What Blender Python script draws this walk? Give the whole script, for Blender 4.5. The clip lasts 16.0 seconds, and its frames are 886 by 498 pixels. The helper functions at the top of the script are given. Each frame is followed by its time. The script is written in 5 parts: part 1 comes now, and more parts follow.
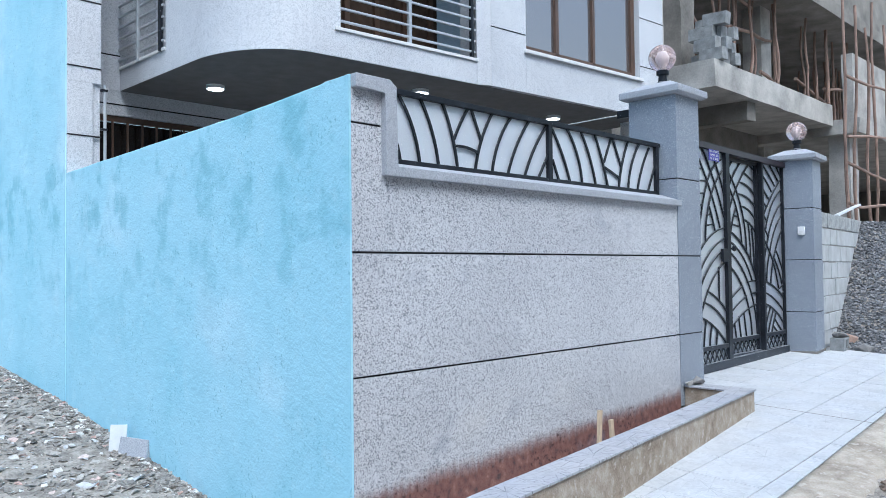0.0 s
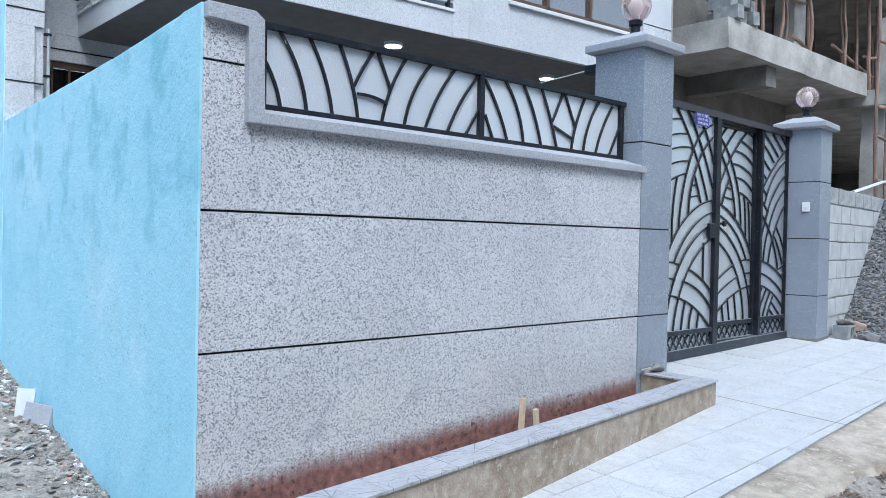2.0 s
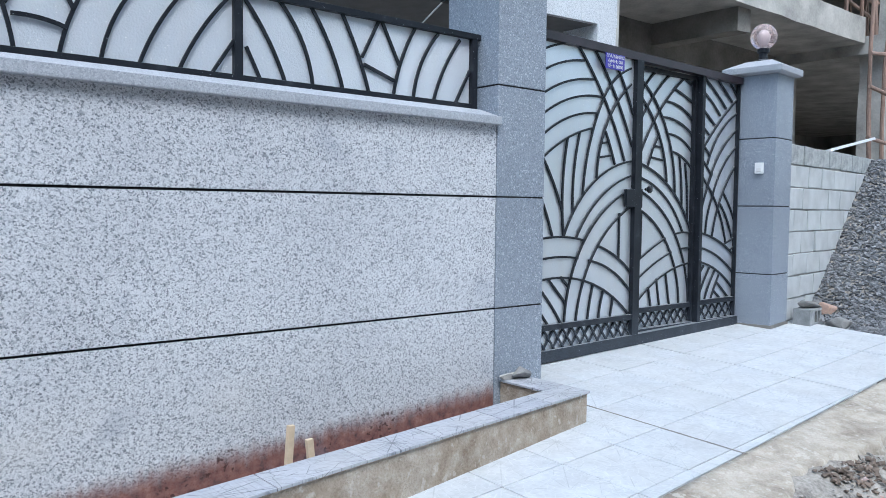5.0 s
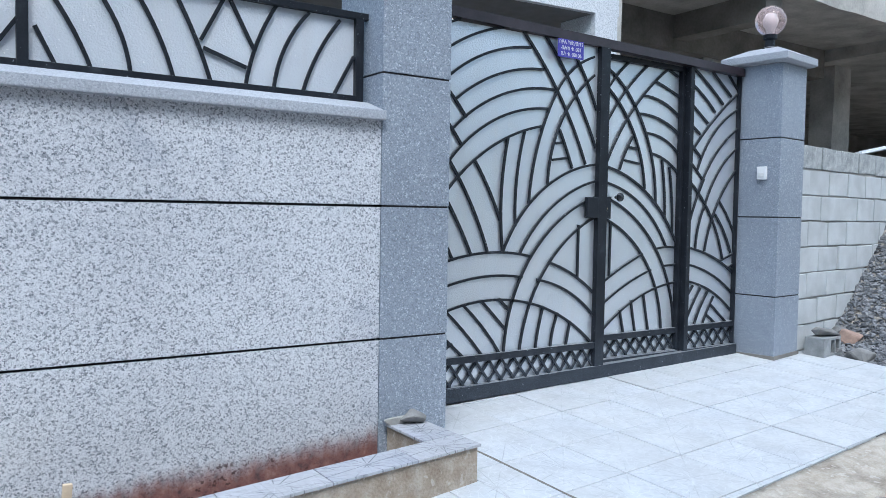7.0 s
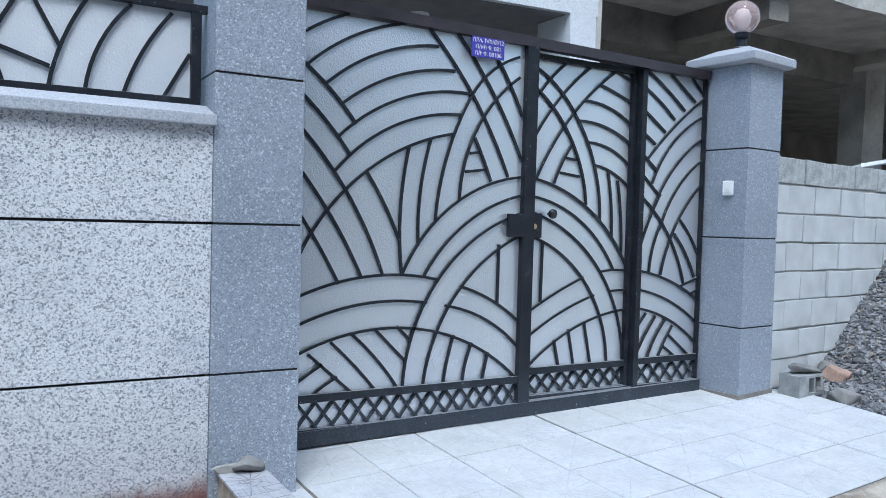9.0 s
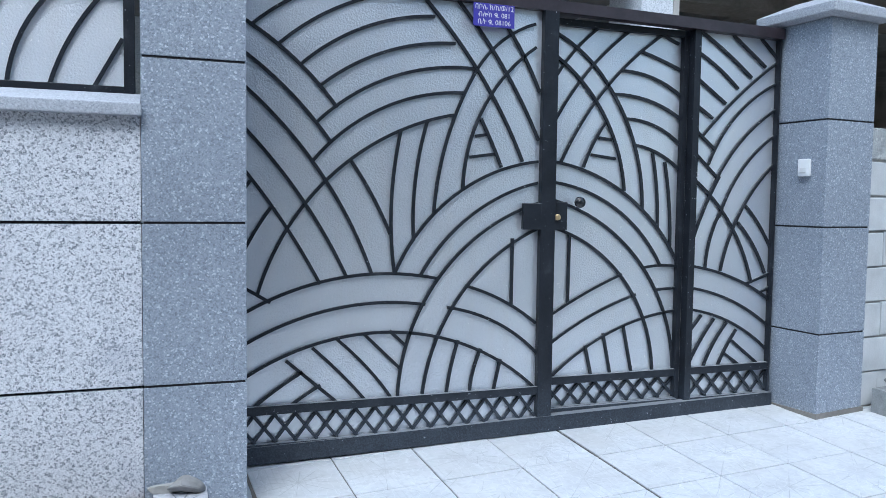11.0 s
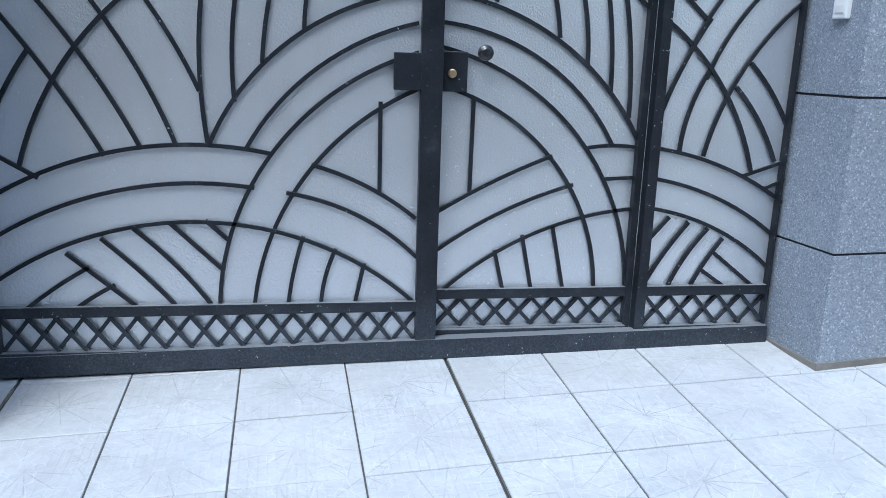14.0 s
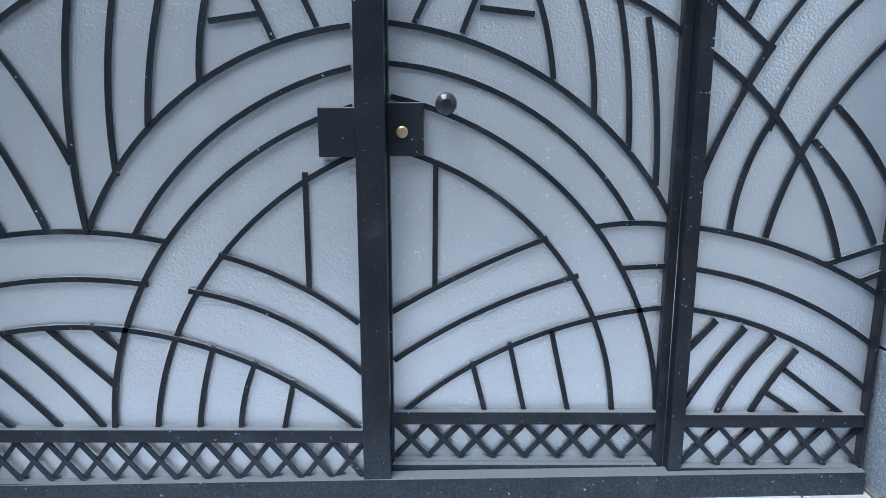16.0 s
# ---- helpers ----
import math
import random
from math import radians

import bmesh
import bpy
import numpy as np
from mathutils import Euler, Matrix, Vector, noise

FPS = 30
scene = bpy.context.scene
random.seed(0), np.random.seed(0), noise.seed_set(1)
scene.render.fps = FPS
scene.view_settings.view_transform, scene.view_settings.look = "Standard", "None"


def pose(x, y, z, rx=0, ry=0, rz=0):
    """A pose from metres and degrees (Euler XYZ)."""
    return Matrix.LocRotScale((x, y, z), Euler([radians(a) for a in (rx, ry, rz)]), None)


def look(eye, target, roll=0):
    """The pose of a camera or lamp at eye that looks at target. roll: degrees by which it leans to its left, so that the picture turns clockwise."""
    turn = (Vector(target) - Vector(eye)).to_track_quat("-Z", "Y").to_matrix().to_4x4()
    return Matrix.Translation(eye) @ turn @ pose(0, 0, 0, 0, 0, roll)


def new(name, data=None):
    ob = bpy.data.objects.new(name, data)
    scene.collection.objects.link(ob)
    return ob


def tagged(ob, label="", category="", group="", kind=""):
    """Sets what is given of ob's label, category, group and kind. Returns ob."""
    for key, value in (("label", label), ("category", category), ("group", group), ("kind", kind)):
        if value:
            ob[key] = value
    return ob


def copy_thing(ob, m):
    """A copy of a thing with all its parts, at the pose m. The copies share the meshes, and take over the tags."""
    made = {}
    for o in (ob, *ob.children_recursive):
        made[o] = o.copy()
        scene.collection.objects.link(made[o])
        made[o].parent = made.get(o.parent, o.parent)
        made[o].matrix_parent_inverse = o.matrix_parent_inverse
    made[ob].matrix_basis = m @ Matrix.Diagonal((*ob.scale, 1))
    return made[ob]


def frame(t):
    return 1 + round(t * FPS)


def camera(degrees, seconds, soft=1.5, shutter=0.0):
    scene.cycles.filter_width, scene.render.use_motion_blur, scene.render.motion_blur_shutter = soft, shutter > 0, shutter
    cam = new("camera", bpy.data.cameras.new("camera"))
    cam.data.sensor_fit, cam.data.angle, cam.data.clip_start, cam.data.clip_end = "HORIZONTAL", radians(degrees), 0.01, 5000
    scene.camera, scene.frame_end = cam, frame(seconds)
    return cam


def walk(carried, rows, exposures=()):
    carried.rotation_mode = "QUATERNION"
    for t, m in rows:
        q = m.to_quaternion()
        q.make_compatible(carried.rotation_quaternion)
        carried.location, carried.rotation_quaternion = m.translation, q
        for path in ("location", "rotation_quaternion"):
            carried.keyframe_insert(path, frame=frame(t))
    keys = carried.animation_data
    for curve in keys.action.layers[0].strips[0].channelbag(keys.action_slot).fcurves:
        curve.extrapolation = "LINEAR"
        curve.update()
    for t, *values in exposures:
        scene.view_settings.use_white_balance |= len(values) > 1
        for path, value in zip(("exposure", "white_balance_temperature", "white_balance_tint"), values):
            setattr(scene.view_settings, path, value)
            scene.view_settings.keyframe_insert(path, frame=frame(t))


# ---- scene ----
cam = camera(59.3, 16.0, soft=0.6)
PATH = [
    (0, (-2.594, -3.283, 1.129), (-1.178, -1.872, 1.186), -0.7),
    (0.5, (-2.406, -3.252, 1.117), (-1.014, -1.817, 1.174), 0.8),
    (1, (-2.167, -3.258, 1.13), (-0.774, -1.823, 1.148), 0.6),
    (1.5, (-1.864, -3.362, 1.123), (-0.51, -1.89, 1.161), 2.0),
    (2, (-1.561, -3.444, 1.123), (-0.226, -1.956, 1.098), 1.2),
    (2.5, (-1.257, -3.402, 1.126), (0.065, -1.901, 1.106), 1.5),
    (3, (-0.951, -3.38, 1.127), (0.361, -1.872, 1.093), -0.7),
    (3.5, (-0.613, -3.429, 1.146), (0.629, -1.864, 1.052), 1.6),
    (4, (-0.281, -3.427, 1.123), (0.982, -1.88, 1.024), -0.3),
    (4.5, (0.029, -3.396, 1.142), (1.32, -1.872, 1.04), 0.9),
    (6.8, (1.45, -3.42, 1.192), (2.595, -1.783, 1.102), -0.6),
    (7, (1.606, -3.42, 1.201), (2.732, -1.769, 1.111), 0.9),
    (7.5, (1.919, -3.461, 1.225), (3.031, -1.802, 1.114), 1.4),
    (8, (2.232, -3.415, 1.247), (3.362, -1.768, 1.157), 0.5),
    (8.5, (2.439, -3.411, 1.264), (3.552, -1.751, 1.188), -0.6),
    (9, (2.728, -3.493, 1.27), (3.724, -1.76, 1.201), 1.6),
    (9.5, (2.932, -3.494, 1.294), (3.852, -1.72, 1.209), 1.6),
    (9.7, (3.034, -3.465, 1.301), (3.942, -1.685, 1.218), 0.9),
    (11.8, (4.072, -3.289, 1.369), (4.576, -1.358, 1.235), 1.7),
    (12, (4.182, -3.239, 1.377), (4.664, -1.302, 1.252), 1.6),
    (12.5, (4.397, -3.142, 1.385), (4.851, -1.199, 1.245), -0.2),
    (13, (4.737, -3.048, 1.379), (5.039, -1.087, 1.128), 2.8),
    (13.5, (5.01, -2.894, 1.318), (5.31, -0.951, 0.952), 0.2),
    (14, (5.206, -2.631, 1.32), (5.514, -0.713, 0.842), 1.8),
    (14.5, (5.427, -2.438, 1.296), (5.633, -0.51, 0.806), 0.9),
    (15, (5.652, -2.24, 1.354), (5.722, -0.305, 0.855), 1.1),
    (15.5, (5.763, -2.031, 1.357), (5.856, -0.094, 0.87), 2.1),
    (16, (5.862, -1.795, 1.463), (5.859, 0.149, 0.996), 0.0),
]
walk(cam, [(t, look(eye, target, roll)) for t, eye, target, roll in PATH],
     [(0.0, 0.80, 5480, 5), (5.0, 0.80, 5460, 4), (8.0, 0.74, 5390, 4), (11.8, 0.73, 5270, 4), (16.0, 0.71, 5310, 4)])

# ---- world and light: overcast day ----
world = bpy.data.worlds.new("overcast_sky")
scene.world = world
world.use_nodes = True
wn = world.node_tree
sky = wn.nodes.new("ShaderNodeTexSky")
sky.sky_type = "NISHITA"
sky.sun_disc = False
sky.sun_elevation = radians(58)
sky.sun_rotation = radians(200)
sky.air_density, sky.dust_density, sky.ozone_density = 1.6, 4.0, 1.0
wn.links.new(sky.outputs[0], wn.nodes["Background"].inputs[0])
wn.nodes["Background"].inputs[1].default_value = 0.13
sun_data = bpy.data.lights.new("sun", "SUN")
sun_data.energy, sun_data.angle, sun_data.color = 1.2, radians(25), (1.0, 0.98, 0.95)
sun_ob = new("sun", sun_data)
sun_ob.matrix_world = look((-6, -14, 25), (4, 0, 0))


# ---- materials ----
def nodes_of(name, rough=0.6, metal=0.0):
    m = bpy.data.materials.new(name)
    m.use_nodes = True
    t = m.node_tree
    b = t.nodes["Principled BSDF"]
    b.inputs["Roughness"].default_value, b.inputs["Metallic"].default_value = rough, metal
    return m, t, b


def tex(t, kind, scale, detail=3.0, coord="Object", rnd=False):
    """A noise or voronoi texture at a scale per metre, in object space, optionally shifted per object."""
    c = t.nodes.new("ShaderNodeTexCoord")
    n = t.nodes.new("ShaderNodeTexNoise" if kind == "noise" else "ShaderNodeTexVoronoi")
    n.inputs["Scale"].default_value = scale
    if kind == "noise":
        n.inputs["Detail"].default_value = detail
    if kind == "edge":
        n.feature = "DISTANCE_TO_EDGE"
    src = c.outputs[coord]
    if rnd:
        info = t.nodes.new("ShaderNodeObjectInfo")
        mul = t.nodes.new("ShaderNodeVectorMath")
        mul.operation = "MULTIPLY_ADD"
        comb = t.nodes.new("ShaderNodeCombineXYZ")
        for i in range(3):
            t.links.new(info.outputs["Random"], comb.inputs[i])
        mul.inputs[1].default_value = (37.0, 53.0, 71.0)
        t.links.new(comb.outputs[0], mul.inputs[0])
        t.links.new(src, mul.inputs[2])
        src = mul.outputs[0]
    t.links.new(src, n.inputs["Vector"])
    return n


def ramp(t, src, stops, interp="LINEAR"):
    r = t.nodes.new("ShaderNodeValToRGB")
    r.color_ramp.interpolation = interp
    els = r.color_ramp.elements
    while len(els) < len(stops):
        els.new(0.5)
    for e, (p, c) in zip(els, stops):
        e.position, e.color = p, (*c, 1) if len(c) == 3 else (c[0],) * 3 + (1,)
    t.links.new(src, r.inputs[0])
    return r.outputs[0]


def mix(t, fac, a, b, mode="MIX"):
    n = t.nodes.new("ShaderNodeMix")
    n.data_type, n.blend_type = "RGBA", mode
    for sock, v in ((n.inputs[0], fac), (n.inputs[6], a), (n.inputs[7], b)):
        if isinstance(v, (int, float)):
            sock.default_value = v
        elif isinstance(v, tuple):
            sock.default_value = (*v, 1)
        else:
            t.links.new(v, sock)
    return n.outputs[2]


def bump(t, b, src, strength=0.3, dist=0.01):
    n = t.nodes.new("ShaderNodeBump")
    n.inputs["Strength"].default_value, n.inputs["Distance"].default_value = strength, dist
    t.links.new(src, n.inputs["Height"])
    t.links.new(n.outputs[0], b.inputs["Normal"])


def height_of(t):
    """World z, to give stains at the foot of a wall their line."""
    g = t.nodes.new("ShaderNodeNewGeometry")
    s = t.nodes.new("ShaderNodeSeparateXYZ")
    t.links.new(g.outputs["Position"], s.inputs[0])
    return s.outputs["Z"]


def math_node(t, op, a, b):
    n = t.nodes.new("ShaderNodeMath")
    n.operation = op
    for sock, v in ((n.inputs[0], a), (n.inputs[1], b)):
        if isinstance(v, (int, float)):
            sock.default_value = v
        else:
            t.links.new(v, sock)
    return n.outputs[0]


def plain(name, color, rough=0.6, metal=0.0, var=0.25, scale=6.0, grain=60.0, relief=0.15, rnd=False):
    """A painted or mineral surface: colour with broad and fine variation and a fine relief."""
    m, t, b = nodes_of(name, rough, metal)
    big = tex(t, "noise", scale, 5, rnd=rnd)
    fine = tex(t, "noise", grain, 4, rnd=rnd)
    dark = tuple(c * (1 - var) for c in color)
    lite = tuple(min(1, c * (1 + var * 0.6)) for c in color)
    col = ramp(t, big.outputs[0], ((0.3, dark), (0.7, lite)))
    col = mix(t, 0.25, col, ramp(t, fine.outputs[0], ((0.3, dark), (0.7, lite))))
    t.links.new(col, b.inputs["Base Color"])
    bump(t, b, fine.outputs[0], relief, 0.004)
    return m


def cement_face(name, base, dark, pale):
    """Trowelled cement with damp blotches, lime splashes and grit."""
    m, t, b = nodes_of(name, 0.92)
    big, mid, fine = tex(t, "noise", 3.2, 8), tex(t, "noise", 13.0, 8), tex(t, "noise", 80.0, 5)
    col = ramp(t, big.outputs[0], ((0.34, dark), (0.50, base), (0.68, tuple((x + y) / 2 for x, y in zip(base, pale)))))
    col = mix(t, 0.40, col, ramp(t, mid.outputs[0], ((0.36, dark), (0.52, base), (0.66, pale))))
    splash = tex(t, "noise", 21.0, 7)
    col = mix(t, ramp(t, splash.outputs[0], ((0.60, (0,)), (0.66, (0.7,)))), col, pale)
    col = mix(t, 0.22, col, ramp(t, fine.outputs[0], ((0.3, dark), (0.7, pale))))
    t.links.new(col, b.inputs["Base Color"])
    bump(t, b, math_node(t, "ADD", mid.outputs[0], math_node(t, "MULTIPLY", fine.outputs[0], 0.5)), 0.85, 0.018)
    return m


def granite(name, scale, shades, stain=False, rough=0.55):
    """Terrazzo render: angular stone chips of several shades; shades: (share up to, colour) in order."""
    m, t, b = nodes_of(name, rough)
    warp = tex(t, "noise", scale * 0.8, 2)
    c = t.nodes.new("ShaderNodeTexCoord")
    push = t.nodes.new("ShaderNodeVectorMath")
    push.operation = "MULTIPLY_ADD"
    push.inputs[1].default_value = (0.9 / scale,) * 3
    t.links.new(warp.outputs["Color"], push.inputs[0])
    t.links.new(c.outputs["Object"], push.inputs[2])
    chips = t.nodes.new("ShaderNodeTexVoronoi")
    chips.inputs["Scale"].default_value = scale
    t.links.new(push.outputs[0], chips.inputs["Vector"])
    sep = t.nodes.new("ShaderNodeSeparateColor")
    t.links.new(chips.outputs["Color"], sep.inputs[0])
    stops, at = [], 0.0
    for upto, colour in shades:
        stops.append((at, colour))
        at = upto
    col = ramp(t, sep.outputs[0], stops, "CONSTANT")
    fine = t.nodes.new("ShaderNodeTexVoronoi")
    fine.inputs["Scale"].default_value = scale * 2.3
    t.links.new(c.outputs["Object"], fine.inputs["Vector"])
    sep2 = t.nodes.new("ShaderNodeSeparateColor")
    t.links.new(fine.outputs["Color"], sep2.inputs[0])
    col = mix(t, 0.38, col, ramp(t, sep2.outputs[1], stops, "CONSTANT"))
    cloud = tex(t, "noise", 1.1, 5)
    col = mix(t, 1.0, col, ramp(t, cloud.outputs[0], ((0.3, (0.86, 0.86, 0.87)), (0.6, (1.0, 1.0, 1.0)))), "MULTIPLY")
    if stain:
        # red-brown earth drawn up by damp: a long stain whose line climbs along the wall, with upward streaks
        gx = t.nodes.new("ShaderNodeNewGeometry")
        sx = t.nodes.new("ShaderNodeSeparateXYZ")
        t.links.new(gx.outputs["Position"], sx.inputs[0])
        line = math_node(t, "MULTIPLY_ADD", sx.outputs["X"], -0.050)
        line.node.inputs[2].default_value = 0.080
        mp = t.nodes.new("ShaderNodeMapping")
        mp.inputs["Scale"].default_value = (24, 24, 3.0)
        t.links.new(c.outputs["Object"], mp.inputs["Vector"])
        streak = t.nodes.new("ShaderNodeTexNoise")
        streak.inputs["Scale"].default_value, streak.inputs["Detail"].default_value = 1.0, 6
        t.links.new(mp.outputs[0], streak.inputs["Vector"])
        wave = tex(t, "noise", 2.3, 3)
        ragged = math_node(t, "MULTIPLY_ADD", streak.outputs[0], -0.11)
        ragged.node.inputs[2].default_value = 0.055
        swell = math_node(t, "MULTIPLY_ADD", wave.outputs[0], -0.10)
        swell.node.inputs[2].default_value = 0.05
        over = math_node(t, "ADD", math_node(t, "ADD", sx.outputs["Z"], line), math_node(t, "ADD", ragged, swell))
        shifted = math_node(t, "ADD", over, 0.2)
        k4 = ramp(t, shifted, ((0.12, (0.93,)), (0.165, (0.70,)), (0.20, (0.30,)), (0.235, (0.0,))))
        sp = tex(t, "noise", 20.0, 8)
        red = ramp(t, sp.outputs[0], ((0.30, (0.045, 0.014, 0.012)), (0.43, (0.135, 0.044, 0.034)), (0.60, (0.20, 0.080, 0.060)), (0.75, (0.32, 0.19, 0.155))))
        col = mix(t, k4, col, red)
        clot = tex(t, "noise", 33.0, 5)
        patchy = tex(t, "noise", 3.1, 2)
        kc = math_node(t, "MULTIPLY", ramp(t, clot.outputs[0], ((0.58, (0,)), (0.63, (0.85,)))), ramp(t, patchy.outputs[0], ((0.50, (0,)), (0.58, (1,)))))
        kc = math_node(t, "MULTIPLY", kc, ramp(t, shifted, ((0.19, (1,)), (0.25, (0,)))))
        col = mix(t, kc, col, (0.035, 0.010, 0.010))
        # broad bluish smudges and a limey corner
        smudge = tex(t, "noise", 2.4, 4)
        col = mix(t, ramp(t, smudge.outputs[0], ((0.62, (0,)), (0.74, (0.34,)))), col, (0.22, 0.25, 0.33))
        lime = tex(t, "noise", 1.7, 3)
        low = ramp(t, sx.outputs["Z"], ((0.05, (0.0,)), (0.20, (0.30,)), (0.42, (0.0,))))
        kk = math_node(t, "MULTIPLY", low, ramp(t, lime.outputs[0], ((0.55, (0,)), (0.70, (1,)))))
        col = mix(t, kk, col, (0.72, 0.70, 0.68))
    t.links.new(col, b.inputs["Base Color"])
    bump(t, b, sep.outputs[0], 0.12, 0.002)
    return m


M_wall = granite("pale_granite_render", 142.0, ((0.13, (0.085, 0.095, 0.125)), (0.25, (0.27, 0.285, 0.325)), (0.50, (0.515, 0.53, 0.57)), (1.0, (0.705, 0.712, 0.745))), True)
M_house = granite("house_render", 120.0, ((0.20, (0.40, 0.42, 0.46)), (0.5, (0.58, 0.60, 0.64)), (1.0, (0.72, 0.735, 0.77))))
M_pillar = granite("grey_granite_render", 150.0, ((0.22, (0.165, 0.187, 0.228)), (0.70, (0.262, 0.295, 0.352)), (0.93, (0.345, 0.38, 0.44)), (1.0, (0.60, 0.645, 0.71))))
M_trim = granite("trim_render", 165.0, ((0.22, (0.29, 0.307, 0.345)), (0.75, (0.40, 0.42, 0.465)), (1.0, (0.52, 0.54, 0.585))))
M_groove = plain("groove_black", (0.012, 0.012, 0.016), 0.7)
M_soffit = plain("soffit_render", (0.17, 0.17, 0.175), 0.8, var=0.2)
M_concrete = plain("raw_concrete", (0.45, 0.435, 0.41), 0.9, var=0.45, scale=2.5, grain=35, relief=0.5)
# about half as bright as the raw concrete, with more variation
M_concrete_dark = plain("dark_concrete", (0.235, 0.22, 0.20), 0.92, var=0.5, scale=2.0, grain=30, relief=0.6)
# dark tone of the added unseen wall, chosen for what the gate reflects
M_far = plain("unseen_wall_dark", (0.11, 0.105, 0.10), 0.92, var=0.5, scale=1.2, grain=30, relief=0.4)
M_plaster = cement_face("cement_plaster", (0.355, 0.29, 0.22), (0.20, 0.150, 0.105), (0.55, 0.51, 0.455))
M_kerb = cement_face("dusty_cement_screed", (0.44, 0.385, 0.315), (0.20, 0.162, 0.122), (0.60, 0.565, 0.50))
M_clod = plain("red_brown_earth", (0.20, 0.155, 0.125), 0.95, var=0.5, scale=9, grain=70, relief=0.7, rnd=True)
M_block = plain("concrete_block", (0.50, 0.515, 0.525), 0.92, var=0.20, scale=5, grain=120, relief=0.6, rnd=True)
M_block_dark = plain("block_cement_cap", (0.30, 0.31, 0.315), 0.92, var=0.5, scale=7, grain=110, relief=0.6, rnd=True)
M_block_cap = cement_face("damp_top_block", (0.37, 0.385, 0.39), (0.20, 0.21, 0.215), (0.60, 0.61, 0.60))
M_mortar = plain("mortar", (0.40, 0.39, 0.37), 0.95, var=0.3, grain=90, relief=0.6)
M_mortar_brown = plain("joint_cement", (0.20, 0.18, 0.155), 0.95, var=0.4, scale=14, grain=90, relief=0.5)
M_grout = plain("dark_grout", (0.11, 0.105, 0.10), 0.95, var=0.3)
M_wood = plain("eucalyptus_pole", (0.30, 0.205, 0.165), 0.85, var=0.45, scale=3, grain=40, relief=0.4, rnd=True)
M_peg = plain("raw_timber", (0.62, 0.50, 0.36), 0.8, var=0.2, scale=20, grain=90)
M_brown = plain("brown_window_frame", (0.10, 0.060, 0.042), 0.45, var=0.2)
M_curtain = plain("brown_curtain", (0.07, 0.045, 0.03), 0.9, var=0.4, scale=9)
M_white = plain("white_trim", (0.72, 0.72, 0.72), 0.5, var=0.1)
M_rail = plain("grey_painted_rail", (0.50, 0.52, 0.55), 0.35, 0.3, var=0.1)
M_plastic = plain("white_plastic", (0.80, 0.81, 0.82), 0.35, var=0.04)
M_lime = plain("lime_mortar", (0.52, 0.53, 0.55), 0.9, var=0.35, scale=20, grain=90, relief=0.5)
M_sign = plain("blue_enamel", (0.055, 0.045, 0.34), 0.35, var=0.1)
M_rock = plain("grey_stone", (0.22, 0.215, 0.21), 0.9, var=0.4, scale=9, grain=60, relief=0.6, rnd=True)
M_rock_red = plain("reddish_stone", (0.36, 0.25, 0.20), 0.9, var=0.35, scale=9, grain=60, relief=0.6)
M_board = plain("pale_board", (0.66, 0.68, 0.70), 0.7, var=0.12, scale=12)
M_leaf = plain("dry_leaf", (0.42, 0.33, 0.20), 0.8, var=0.3, scale=20)


def metal_paint():
    m, t, b = nodes_of("black_gate_paint", 0.42, 0.0)
    b.inputs["Specular IOR Level"].default_value = 0.22
    n = tex(t, "noise", 9.0, 6)
    col = ramp(t, n.outputs[0], ((0.3, (0.006, 0.007, 0.010)), (0.62, (0.014, 0.016, 0.021)), (0.78, (0.04, 0.044, 0.052))))
    sp = tex(t, "noise", 70.0, 3)
    k = ramp(t, sp.outputs[0], ((0.70, (0,)), (0.74, (0.85,))))
    col = mix(t, k, col, (0.46, 0.48, 0.52))
    # pale street dust settled on ledges and splashed over the lowest rails
    g = t.nodes.new("ShaderNodeNewGeometry")
    up = t.nodes.new("ShaderNodeSeparateXYZ")
    t.links.new(g.outputs["True Normal"], up.inputs[0])
    ledge = ramp(t, up.outputs["Z"], ((0.7, (0,)), (0.98, (0.45,))))
    col = mix(t, ledge, col, (0.42, 0.43, 0.45))
    patch = tex(t, "noise", 130.0, 9)
    low = ramp(t, height_of(t), ((0.10, (0.8,)), (0.36, (0.15,))))
    splash = math_node(t, "MULTIPLY", low, ramp(t, patch.outputs[0], ((0.40, (0.10,)), (0.80, (0.30,)))))
    t.links.new(mix(t, splash, col, (0.24, 0.29, 0.37)), b.inputs["Base Color"])
    bump(t, b, n.outputs[0], 0.1, 0.003)
    return m


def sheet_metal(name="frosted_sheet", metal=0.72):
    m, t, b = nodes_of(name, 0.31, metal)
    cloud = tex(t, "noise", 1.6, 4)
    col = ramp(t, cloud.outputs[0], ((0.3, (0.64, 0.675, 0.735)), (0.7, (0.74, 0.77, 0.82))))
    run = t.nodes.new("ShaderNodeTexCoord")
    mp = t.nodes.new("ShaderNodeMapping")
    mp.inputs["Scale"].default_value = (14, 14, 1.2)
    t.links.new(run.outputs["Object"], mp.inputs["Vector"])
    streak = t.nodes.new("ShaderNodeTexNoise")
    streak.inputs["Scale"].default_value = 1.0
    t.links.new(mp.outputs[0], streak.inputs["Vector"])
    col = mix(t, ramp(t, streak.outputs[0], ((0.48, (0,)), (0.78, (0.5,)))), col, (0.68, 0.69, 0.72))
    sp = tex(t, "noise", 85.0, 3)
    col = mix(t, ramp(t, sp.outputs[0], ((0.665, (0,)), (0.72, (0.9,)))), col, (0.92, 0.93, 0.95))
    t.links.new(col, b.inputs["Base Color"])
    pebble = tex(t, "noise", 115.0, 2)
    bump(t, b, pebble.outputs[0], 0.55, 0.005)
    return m


